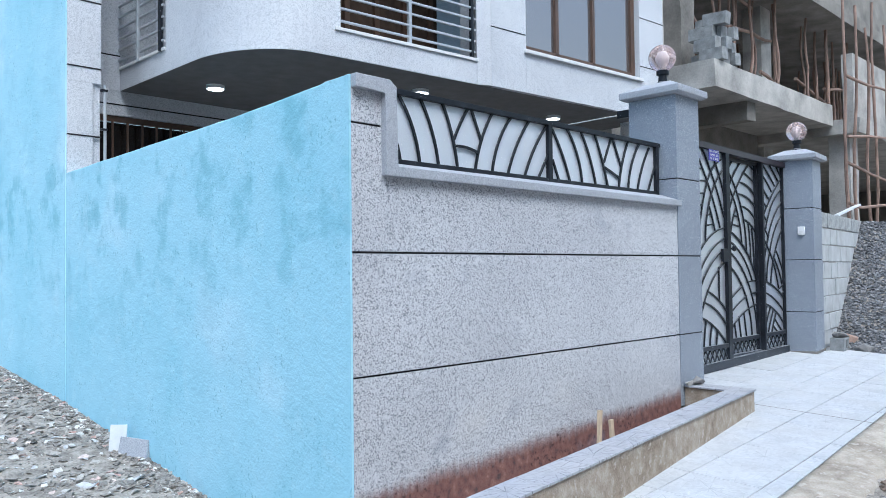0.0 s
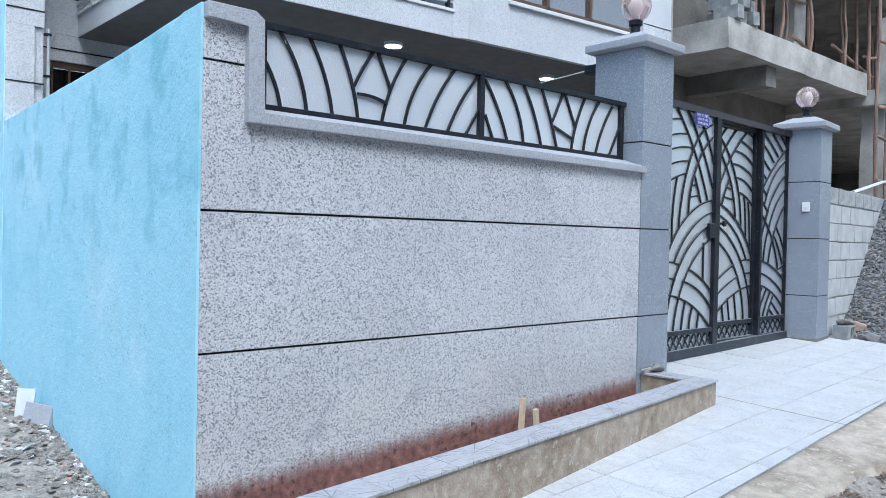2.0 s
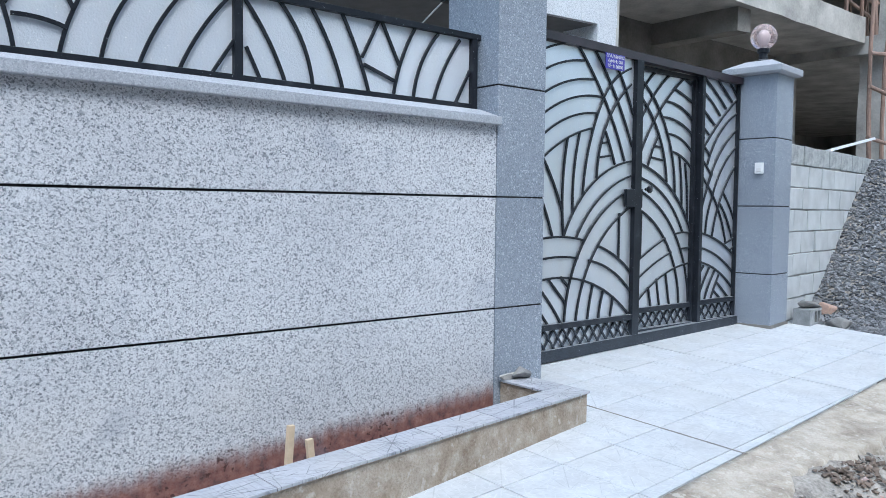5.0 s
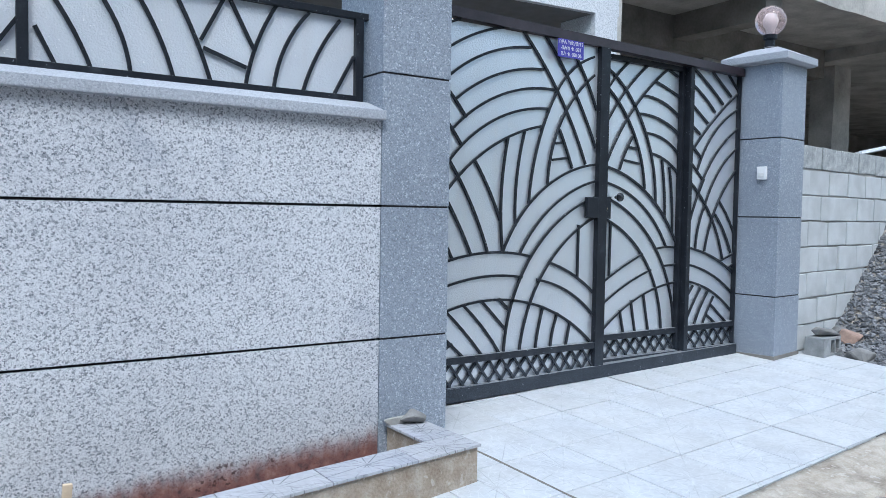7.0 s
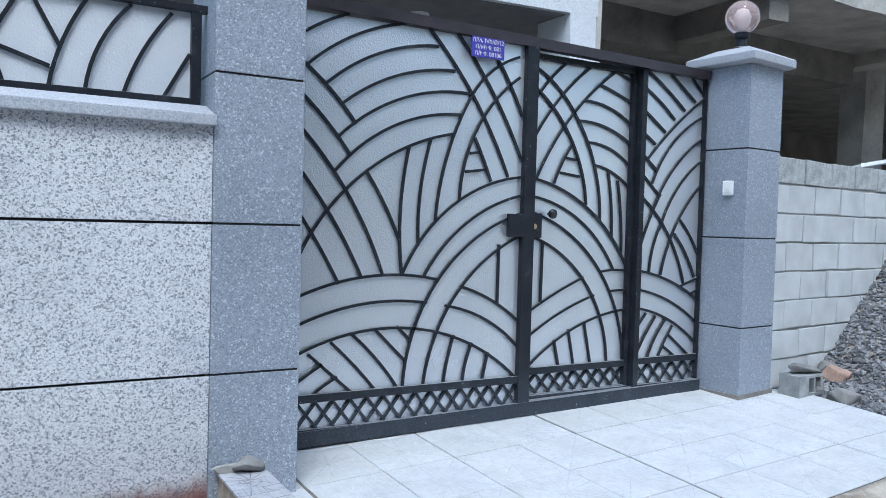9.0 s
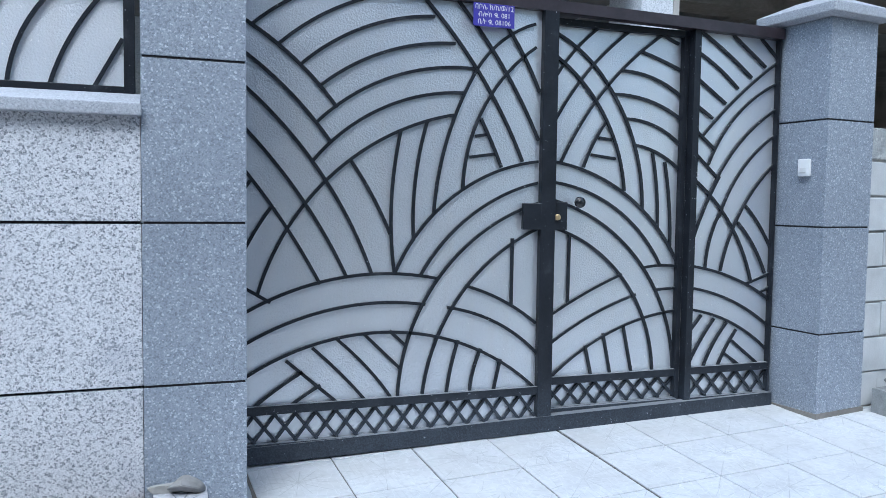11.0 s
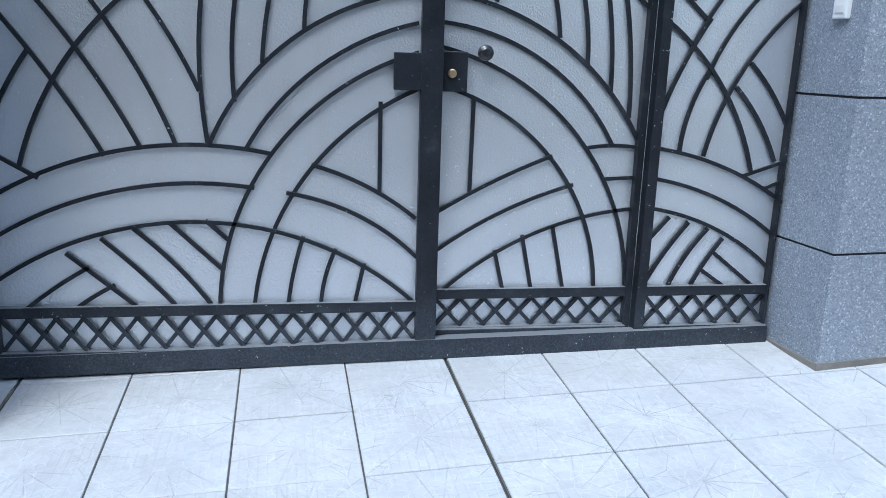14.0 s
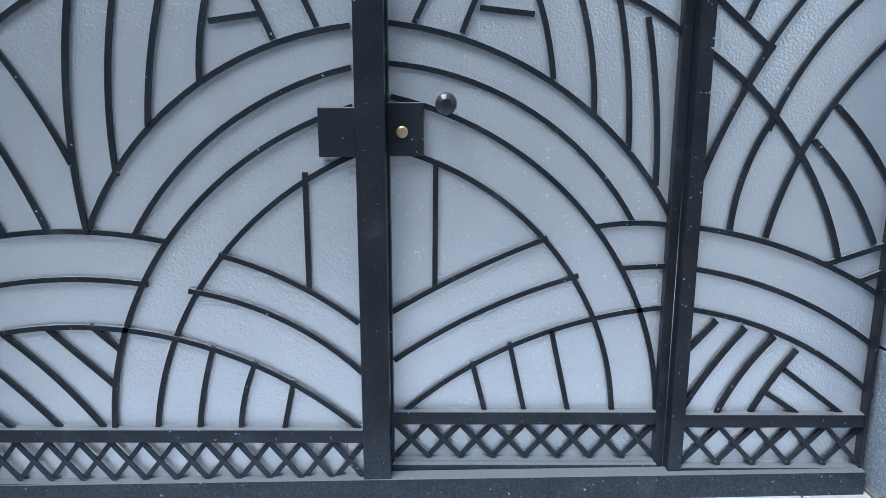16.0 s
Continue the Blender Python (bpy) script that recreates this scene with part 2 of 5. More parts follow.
def blue_paint():
    """Matt sky-blue limewash over rough plaster: damp teal patches high up, pale repainted zones, small pits and scuffs."""
    m, t, b = nodes_of("sky_blue_paint", 0.8)
    cloud = tex(t, "noise", 0.9, 5)
    col = ramp(t, cloud.outputs[0], ((0.30, (0.36, 0.68, 0.82)), (0.45, (0.41, 0.72, 0.86)), (0.60, (0.44, 0.74, 0.88)), (0.72, (0.55, 0.80, 0.93))))
    run = t.nodes.new("ShaderNodeTexCoord")
    mp = t.nodes.new("ShaderNodeMapping")
    mp.inputs["Scale"].default_value = (2.0, 2.0, 1.9)
    t.links.new(run.outputs["Object"], mp.inputs["Vector"])
    damp = t.nodes.new("ShaderNodeTexNoise")
    damp.inputs["Scale"].default_value, damp.inputs["Detail"].default_value, damp.inputs["Roughness"].default_value = 1.3, 8, 0.62
    t.links.new(mp.outputs[0], damp.inputs["Vector"])
    high = ramp(t, math_node(t, "MULTIPLY", height_of(t), 0.4), ((0.30, (0.25,)), (0.58, (1.0,)), (0.88, (1.0,)), (0.95, (0.3,))))
    k = math_node(t, "MULTIPLY", ramp(t, damp.outputs[0], ((0.50, (0,)), (0.60, (0.55,)), (0.72, (0.75,)))), high)
    col = mix(t, k, col, (0.20, 0.50, 0.62))
    wash = tex(t, "noise", 6.0, 8)
    col = mix(t, ramp(t, wash.outputs[0], ((0.56, (0,)), (0.72, (0.30,)))), col, (0.60, 0.84, 0.95))
    mq = t.nodes.new("ShaderNodeMapping")
    mq.inputs["Scale"].default_value = (1, 1, 0.9)
    t.links.new(run.outputs["Object"], mq.inputs["Vector"])
    scuff = t.nodes.new("ShaderNodeTexNoise")
    scuff.inputs["Scale"].default_value, scuff.inputs["Detail"].default_value, scuff.inputs["Roughness"].default_value = 42.0, 8, 0.65
    t.links.new(mq.outputs[0], scuff.inputs["Vector"])
    zone = tex(t, "noise", 3.0, 4)
    kk = math_node(t, "MULTIPLY", ramp(t, scuff.outputs[0], ((0.57, (0,)), (0.64, (0.62,)))), ramp(t, zone.outputs[0], ((0.44, (0.25,)), (0.60, (1,)))))
    col = mix(t, kk, col, (0.15, 0.40, 0.50))
    foot = ramp(t, math_node(t, "ADD", height_of(t), 0.7), ((0.16, (1,)), (0.42, (0,))))
    grime = math_node(t, "MULTIPLY", foot, ramp(t, wash.outputs[0], ((0.40, (0,)), (0.60, (0.5,)))))
    col = mix(t, grime, col, (0.20, 0.38, 0.45))
    t.links.new(col, b.inputs["Base Color"])
    st = tex(t, "noise", 60.0, 9)
    lump = tex(t, "noise", 9.0, 4)
    bump(t, b, math_node(t, "ADD", math_node(t, "MULTIPLY", st.outputs[0], 0.45), lump.outputs[0]), 0.6, 0.014)
    return m


def fract_line(t, src, pitch, width):
    """A mask of thin lines at an even pitch along a coordinate."""
    f = math_node(t, "FRACT", math_node(t, "MULTIPLY", src, 1 / pitch), 0.0)
    d = math_node(t, "ABSOLUTE", math_node(t, "SUBTRACT", f, 0.5), 0.0)
    return ramp(t, math_node(t, "MULTIPLY", math_node(t, "SUBTRACT", 0.5, d), pitch), ((0.0, (1,)), (width, (0,))))


def tile_mat(name, base, line, strength=0.6, dusty=0.4):
    """Glazed tile with a printed star, ruled line fields and veins, in the tile's own coordinates, under street dust."""
    m, t, b = nodes_of(name, 0.30)
    cloud = tex(t, "noise", 6.0, 6, rnd=True)
    col = ramp(t, cloud.outputs[0], ((0.3, tuple(x * 0.84 for x in base)), (0.62, base)))
    c = t.nodes.new("ShaderNodeTexCoord")
    sep = t.nodes.new("ShaderNodeSeparateXYZ")
    t.links.new(c.outputs["Object"], sep.inputs[0])
    x, y = sep.outputs["X"], sep.outputs["Y"]
    # twelve rays from the centre
    ang = math_node(t, "MULTIPLY", math_node(t, "ARCTAN2", y, x), 12 / (2 * math.pi))
    off = math_node(t, "ABSOLUTE", math_node(t, "SUBTRACT", math_node(t, "FRACT", ang, 0.0), 0.5), 0.0)
    r = math_node(t, "SQRT", math_node(t, "ADD", math_node(t, "MULTIPLY", x, x), math_node(t, "MULTIPLY", y, y)), 0.0)
    ray = math_node(t, "MULTIPLY", math_node(t, "MULTIPLY", off, r), 2 * math.pi / 12)
    z1 = tex(t, "noise", 7.0, 3, rnd=True)
    g1 = ramp(t, z1.outputs[0], ((0.44, (0.05,)), (0.58, (1,))))
    star = math_node(t, "MULTIPLY", ramp(t, ray, ((0.0, (strength,)), (0.0022, (0,)))), g1)
    col = mix(t, star, col, line)
    # ruled fields in two directions
    for src, pitch, seed in ((x, 0.031, 5.0), (y, 0.036, 9.0), (math_node(t, "ADD", x, y), 0.055, 6.5)):
        z2 = tex(t, "noise", seed, 2, rnd=True)
        k = math_node(t, "MULTIPLY", fract_line(t, src, pitch, 0.0018), ramp(t, z2.outputs[0], ((0.46, (0,)), (0.70, (strength * 0.5,)))))
        col = mix(t, k, col, line)
    v = tex(t, "edge", 8.0, rnd=True)
    z3 = tex(t, "noise", 4.0, 3, rnd=True)
    k = math_node(t, "MULTIPLY", ramp(t, v.outputs[0], ((0.0, (strength,)), (0.012, (0,)))), ramp(t, z3.outputs[0], ((0.50, (0,)), (0.58, (1,)))))
    col = mix(t, k, col, line)
    blot = tex(t, "noise", 26.0, 7, rnd=True)
    col = mix(t, ramp(t, blot.outputs[0], ((0.50, (0,)), (0.66, (0.38,)))), col, tuple(q * 0.74 for q in base))
    emboss = tex(t, "edge", 21.0, rnd=True)
    col = mix(t, ramp(t, emboss.outputs[0], ((0.0, (0.45,)), (0.03, (0,)))), col, tuple(min(1.0, q * 1.35) for q in base))
    grime = tex(t, "noise", 3.3, 8, rnd=True)
    col = mix(t, ramp(t, grime.outputs[0], ((0.45, (0,)), (0.75, (0.42,)))), col, tuple(q * 0.70 for q in base))
    dust = tex(t, "noise", 1.9, 7, "Object", True)
    col = mix(t, ramp(t, dust.outputs[0], ((0.36, (0,)), (0.80, (dusty,)))), col, (0.52, 0.50, 0.46))
    t.links.new(col, b.inputs["Base Color"])
    rough = ramp(t, blot.outputs[0], ((0.30, (0.34,)), (0.70, (0.50,))))
    t.links.new(rough, b.inputs["Roughness"])
    bump(t, b, cloud.outputs[0], 0.10, 0.003)
    return m


def dirt_mat():
    m, t, b = nodes_of("dirt_and_rubble", 0.95)
    big = tex(t, "noise", 0.8, 6)
    mid = tex(t, "noise", 9.0, 6)
    fine = tex(t, "noise", 55.0, 4)
    col = ramp(t, big.outputs[0], ((0.32, (0.10, 0.082, 0.064)), (0.52, (0.20, 0.172, 0.14)), (0.70, (0.40, 0.365, 0.32))))
    col = mix(t, 0.6, col, ramp(t, mid.outputs[0], ((0.35, (0.09, 0.075, 0.06)), (0.62, (0.45, 0.41, 0.36)))))
    col = mix(t, 0.35, col, ramp(t, fine.outputs[0], ((0.3, (0.12, 0.11, 0.10)), (0.7, (0.60, 0.57, 0.53)))))
    t.links.new(col, b.inputs["Base Color"])
    bump(t, b, mid.outputs[0], 0.5, 0.03)
    return m


def gravel_mat(name, lo, hi, mid=None):
    m, t, b = nodes_of(name, 0.9)
    g = t.nodes.new("ShaderNodeNewGeometry")
    col = ramp(t, g.outputs["Random Per Island"], mid or ((0.0, lo), (1.0, hi)))
    n = tex(t, "noise", 60.0, 3)
    col = mix(t, 0.3, col, ramp(t, n.outputs[0], ((0.3, lo), (0.7, hi))))
    t.links.new(col, b.inputs["Base Color"])
    bump(t, b, n.outputs[0], 0.4, 0.005)
    return m


def glass_mat(name, tint, rough=0.03):
    m, t, b = nodes_of(name, rough)
    b.inputs["Base Color"].default_value = (*tint, 1)
    b.inputs["Metallic"].default_value = 0.75
    b.inputs["Specular IOR Level"].default_value = 0.9
    return m


def globe_mat():
    m, t, b = nodes_of("smoked_rose_globe", 0.06)
    b.inputs["Base Color"].default_value = (0.93, 0.76, 0.74, 1)
    b.inputs["Transmission Weight"].default_value = 0.75
    b.inputs["IOR"].default_value = 1.25
    return m


def lamp_mat():
    m, t, b = nodes_of("lit_diffuser", 0.4)
    b.inputs["Base Color"].default_value = (0.9, 0.9, 0.9, 1)
    b.inputs["Emission Color"].default_value = (1.0, 0.98, 0.95, 1)
    b.inputs["Emission Strength"].default_value = 3.0
    return m


M_black, M_sheet, M_blue = metal_paint(), sheet_metal(), blue_paint()
# same sheet made less metallic: the grille's brighter sky light set into the material
M_sheet_skylit = sheet_metal("skylit_frosted_sheet", 0.32)
M_tile = tile_mat("pale_marble_tile", (0.585, 0.603, 0.632), (0.27, 0.29, 0.31), 0.8)
M_tile_cap = tile_mat("veined_cap_tile", (0.43, 0.44, 0.485), (0.05, 0.055, 0.08), 1.9, 0.5)
M_dirt = dirt_mat()
M_gravel = gravel_mat("grey_gravel", (0.035, 0.037, 0.042), (0.29, 0.295, 0.31))
M_chips = gravel_mat("mixed_rubble_chips", (0.15, 0.135, 0.12), (0.70, 0.69, 0.67), ((0.0, (0.075, 0.065, 0.055)), (0.58, (0.19, 0.165, 0.14)), (0.82, (0.38, 0.355, 0.325)), (0.94, (0.80, 0.80, 0.78)), (1.0, (0.45, 0.20, 0.15))))
M_glass = glass_mat("reflecting_glass", (0.33, 0.30, 0.30))
# opaque pane; the unlit room behind it is put into the dark brown tint
M_glass_dark = glass_mat("dark_room_glass", (0.06, 0.05, 0.045), 0.12)
M_globe, M_lamp = globe_mat(), lamp_mat()
M_chrome = plain("worn_steel", (0.30, 0.29, 0.27), 0.3, 0.9, var=0.2)
M_knob = plain("black_enamel_knob", (0.02, 0.022, 0.026), 0.18, 0.0, var=0.2)
M_brass = plain("brass_lock", (0.55, 0.42, 0.24), 0.35, 0.8, var=0.1)
M_railtop = plain("purple_brown_rail", (0.030, 0.022, 0.028), 0.4, var=0.6, scale=8)


# ---- building helpers ----
def part(name, bm, material, parent=None, label="", smooth=False):
    """Link a bmesh as one mesh object, under a thing or under a part."""
    me = bpy.data.meshes.new(name)
    bmesh.ops.recalc_face_normals(bm, faces=bm.faces)
    bm.to_mesh(me)
    bm.free()
    if smooth:
        for p in me.polygons:
            p.use_smooth = True
    me.materials.append(material)
    ob = new(name, me)
    if parent is not None:
        ob.parent = parent
    if label:
        ob["label"] = label
    return ob


def thing(name, label, category, loc=(0, 0, 0), group="", kind=""):
    ob = new(name)
    ob.location = loc
    ob.empty_display_size = 0.1
    return tagged(ob, label, category, group, kind)


def add_box(bm, x0, x1, y0, y1, z0, z1, bevel=0.0):
    r = bmesh.ops.create_cube(bm, size=1.0)
    m = Matrix.Translation(((x0 + x1) / 2, (y0 + y1) / 2, (z0 + z1) / 2)) @ Matrix.Diagonal((x1 - x0, y1 - y0, z1 - z0, 1))
    bmesh.ops.transform(bm, matrix=m, verts=r["verts"])
    if bevel > 0:
        es = list({e for v in r["verts"] for e in v.link_edges})
        bmesh.ops.bevel(bm, geom=es, offset=bevel, segments=2, affect="EDGES", profile=0.6)


def box(x0, x1, y0, y1, z0, z1, bevel=0.0):
    bm = bmesh.new()
    add_box(bm, x0, x1, y0, y1, z0, z1, bevel)
    return bm


def prism(points, z0, z1, bevel=0.0, rise=None):
    """An upright prism over a plan outline; rise(x, y) lifts its top."""
    bm = bmesh.new()
    lo = [bm.verts.new((x, y, z0)) for x, y in points]
    hi = [bm.verts.new((x, y, z1 + (rise(x, y) if rise else 0.0))) for x, y in points]
    bm.faces.new(lo[::-1])
    bm.faces.new(hi)
    for i in range(len(points)):
        j = (i + 1) % len(points)
        bm.faces.new((lo[i], lo[j], hi[j], hi[i]))
    if bevel > 0:
        bmesh.ops.bevel(bm, geom=list(bm.edges), offset=bevel, segments=2, affect="EDGES", profile=0.6)
    return bm


def revolve(profile, seg=24):
    """A turned shape from (radius, height) pairs."""
    bm = bmesh.new()
    rings = []
    for r, z in profile:
        rings.append([bm.verts.new((r * math.cos(2 * math.pi * i / seg), r * math.sin(2 * math.pi * i / seg), z)) for i in range(seg)])
    for a, b in zip(rings, rings[1:]):
        for i in range(seg):
            j = (i + 1) % seg
            bm.faces.new((a[i], a[j], b[j], b[i]))
    bm.faces.new(rings[0][::-1])
    bm.faces.new(rings[-1])
    return bm


def arc_points(x0, z0, x1, z1, sag):
    """Points along a circular arc between two ends; sag: its rise to the left of the way."""
    d = math.hypot(x1 - x0, z1 - z0)
    ux, uz = (x1 - x0) / d, (z1 - z0) / d
    n = 1 if abs(sag) < 0.004 else max(6, min(28, int(d / 0.05)))
    if n == 1:
        return [(x0, z0), (x1, z1)]
    r = (d * d / 4 + sag * sag) / (2 * abs(sag))
    half = math.asin(min(1.0, d / 2 / r))
    if abs(sag) > d / 2:
        half = math.pi - half
    s = 1 if sag > 0 else -1
    out = []
    for i in range(n + 1):
        a = -half + 2 * half * i / n
        along, up = d / 2 + r * math.sin(a), s * (r * math.cos(a) - r * math.cos(half))
        out.append((x0 + ux * along - uz * up, z0 + uz * along + ux * up))
    return out


def bar_mesh(x0, z0, x1, z1, sag, y, width=0.0165, depth=0.012):
    """A flat steel bar bent to an arc in an upright plane."""
    pts = arc_points(x0, z0, x1, z1, sag)
    bm = bmesh.new()
    rings = []
    for i, (x, z) in enumerate(pts):
        a, b = pts[max(0, i - 1)], pts[min(len(pts) - 1, i + 1)]
        d = math.hypot(b[0] - a[0], b[1] - a[1])
        nx, nz = -(b[1] - a[1]) / d * width / 2, (b[0] - a[0]) / d * width / 2
        rings.append([bm.verts.new(v) for v in ((x - nx, y - depth / 2, z - nz), (x + nx, y - depth / 2, z + nz), (x + nx, y + depth / 2, z + nz), (x - nx, y + depth / 2, z - nz))])
    for a, b in zip(rings, rings[1:]):
        for i in range(4):
            bm.faces.new((a[i], a[(i + 1) % 4], b[(i + 1) % 4], b[i]))
    bm.faces.new(rings[0])
    bm.faces.new(rings[-1][::-1])
    return bm


def rock_mesh(size, seed, flat=0.7):
    """An angular broken stone with softened edges."""
    rnd = random.Random(seed)
    bm = bmesh.new()
    for _ in range(16):
        v = Vector((rnd.gauss(0, 1), rnd.gauss(0, 1), rnd.gauss(0, 1))).normalized() * rnd.uniform(0.8, 1.1)
        bm.verts.new((v.x * size[0], v.y * size[1], max(-0.55, v.z) * size[2] * flat * 1.2))
    hull = bmesh.ops.convex_hull(bm, input=bm.verts)
    loose = [v for v in bm.verts if not v.link_faces]
    bmesh.ops.delete(bm, geom=loose, context="VERTS")
    bmesh.ops.bevel(bm, geom=list(bm.edges), offset=min(size) * 0.07, segments=1, affect="EDGES")
    return bm


def scatter(name, count, where, sizes, material, label, category, seed, flat=0.6):
    """Many small stones in one object of kind stuff; where(rnd) gives a place on the ground or None."""
    rnd = random.Random(seed)
    base = [Vector(c) for c in ((1, 0, -0.3), (-0.5, 0.9, -0.35), (-0.6, -0.8, -0.3), (0.4, 0.5, 0.6), (-0.7, 0.1, 0.5), (0.35, -0.6, 0.55))]
    faces = ((0, 3, 5), (1, 4, 3), (2, 5, 4), (3, 4, 5), (0, 1, 3), (1, 2, 4), (2, 0, 5), (0, 2, 1))
    vs, fs = [], []
    for _ in range(count):
        p = where(rnd)
        if p is None:
            continue
        s = sizes[0] + (sizes[1] - sizes[0]) * rnd.random() ** 2.5
        q = Euler((rnd.uniform(-0.5, 0.5), rnd.uniform(-0.5, 0.5), rnd.uniform(0, 6.3))).to_matrix()
        k = len(vs)
        for c in base:
            w = q @ Vector((c.x * s * rnd.uniform(0.7, 1.3), c.y * s * rnd.uniform(0.6, 1.2), c.z * s * flat))
            vs.append((p[0] + w.x, p[1] + w.y, p[2] + w.z))
        fs.extend([(a + k, b + k, c + k) for a, b, c in faces])
    me = bpy.data.meshes.new(name)
    me.from_pydata(vs, [], fs)
    me.materials.append(material)
    return tagged(new(name, me), label, category, kind="stuff")


# ---- ground ----
def smooth01(a, b, x):
    k = max(0.0, min(1.0, (x - a) / (b - a)))
    return k * k * (3 - 2 * k)


def outer(x):
    """The street face of the planter: y at a given x."""
    return -0.545 + 0.140 * (x - 3.80)


def inner(x):
    return outer(x) + 0.195


def tile_edge(x):
    """The street edge of the tiled apron: y at a given x."""
    return -1.345 + 0.073 * (x - 3.9)


def floor_z(x, y):
    """The apron is one plane that climbs along the street and towards the gate."""
    return -0.1225 + 0.025 * max(-0.8, min(x, 9.0)) + 0.055 * max(-2.2, min(y, 0.9))


def ground_z(x, y):
    side = 1 - smooth01(-0.6, 0.25, x) if y < 0.05 else (1.0 if x < 1.0 else 0.0)
    z_side = min(-0.575 + 0.087 * max(0.0, y), 0.12)
    z_street = -0.045 - 0.14 * smooth01(0.25, 0.75, tile_edge(x) - y) + floor_z(x, y)
    if y > -0.2 and x > 0.3:
        z_street = -0.05 + floor_z(x, y)
    if -0.2 < x < 3.7 and y > outer(x) + 0.03 and y < 0.3:
        z_street = -0.42
    z = z_side * side + z_street * (1 - side)
    bumpy = 0.03 * noise.noise(Vector((x * 1.7, y * 1.7, 0))) + 0.018 * noise.noise(Vector((x * 6, y * 6, 3)))
    near = 1.0 if (x < -0.02 or y < tile_edge(x) - 0.04 or x > 7.9) else 0.0
    if x > 7.9 and abs(y) < 4:
        back = y - 0.13 * (x - 7.69)
        bumpy += min(1.7, 0.80 * max(0.0, x - 8.40) + 0.08 * smooth01(7.9, 8.4, x)) * smooth01(-2.0, -0.05, back) * (1 - 0.9 * smooth01(0.55, 1.1, back))
    return z + bumpy * near


def axis_steps(lo, hi, step, far):
    mid = list(np.arange(lo, hi + step / 2, step))
    out = [lo - far * k for k in (1.0, 0.3, 0.1, 0.04, 0.015, 0.005)]
    return out + mid + [hi + far * k for k in (0.005, 0.015, 0.04, 0.1, 0.3, 1.0)]


def build_ground():
    xs, ys = axis_steps(-6.0, 12.0, 0.12, 900.0), axis_steps(-6.0, 9.0, 0.12, 900.0)
    vs = [(x, y, ground_z(x, y)) for y in ys for x in xs]
    w = len(xs)
    fs = [(j * w + i, j * w + i + 1, (j + 1) * w + i + 1, (j + 1) * w + i) for j in range(len(ys) - 1) for i in range(w - 1)]
    me = bpy.data.meshes.new("ground")
    me.from_pydata(vs, [], fs)
    me.materials.append(M_dirt)
    for p in me.polygons:
        p.use_smooth = True
    return tagged(new("ground", me), "dusty earth ground strewn with building rubble", "ground", kind="structure")


ground = build_ground()

# ---- fence wall along the street ----
G1, G2, G3 = 0.561, 1.236, 1.94
WALL_R = 3.553
fence = tagged(part("wall_front", box(0.03, WALL_R - 0.01, 0.022, 0.205, -0.5, 1.66), M_groove), "speckled granite-rendered fence wall with black joints", "wall", kind="structure")


def panel(x0, x1, z0, z1, name="panel"):
    return part(name, box(x0, x1, 0.0, 0.222, z0, z1, 0.002), M_wall, fence)


GR = 0.006
panel(0.012, WALL_R, -0.5, G1 - GR)
panel(0.012, WALL_R, G1 + GR, G2 - GR)
panel(0.012, 0.262, G2 + GR, G3 - GR)
panel(0.262, WALL_R, G2 + GR, 1.665)
part("pier_core", box(0.02, 0.25, 0.01, 0.21, 1.6, 2.1), M_groove, fence)
panel(0.012, 0.262, G3 + GR, 2.125)


def coping():
    """A stepped coping: over the pier, down its flank and along the wall."""
    bm = bmesh.new()
    outline = ((0.0135, 2.125), (0.225, 2.125), (0.225, 1.662), (WALL_R + 0.005, 1.662), (WALL_R + 0.005, 1.712), (0.305, 1.712), (0.305, 2.165), (0.255, 2.20), (0.0135, 2.20))
    f = [bm.verts.new((x, -0.045, z)) for x, z in outline]
    b = [bm.verts.new((x, 0.245, z)) for x, z in outline]
    bm.faces.new(f)
    bm.faces.new(b[::-1])
    for i in range(len(outline)):
        j = (i + 1) % len(outline)
        bm.faces.new((f[i], b[i], b[j], f[j]))
    bmesh.ops.bevel(bm, geom=list(bm.edges), offset=0.006, segments=2, affect="EDGES", profile=0.6)
    # weathered slope from the lip up to the foot of the grille
    prof = ((-0.039, 1.7085), (0.143, 1.768), (0.241, 1.768), (0.241, 1.7085))
    l = [bm.verts.new((0.3, y, z)) for y, z in prof]
    r = [bm.verts.new((WALL_R, y, z)) for y, z in prof]
    bm.faces.new(l)
    bm.faces.new(r[::-1])
    for i in range(4):
        j = (i + 1) % 4
        bm.faces.new((l[i], r[i], r[j], l[j]))
    bmesh.ops.recalc_face_normals(bm, faces=list(bm.faces))
    return part("coping", bm, M_trim, fence, "grey stepped coping")


coping()

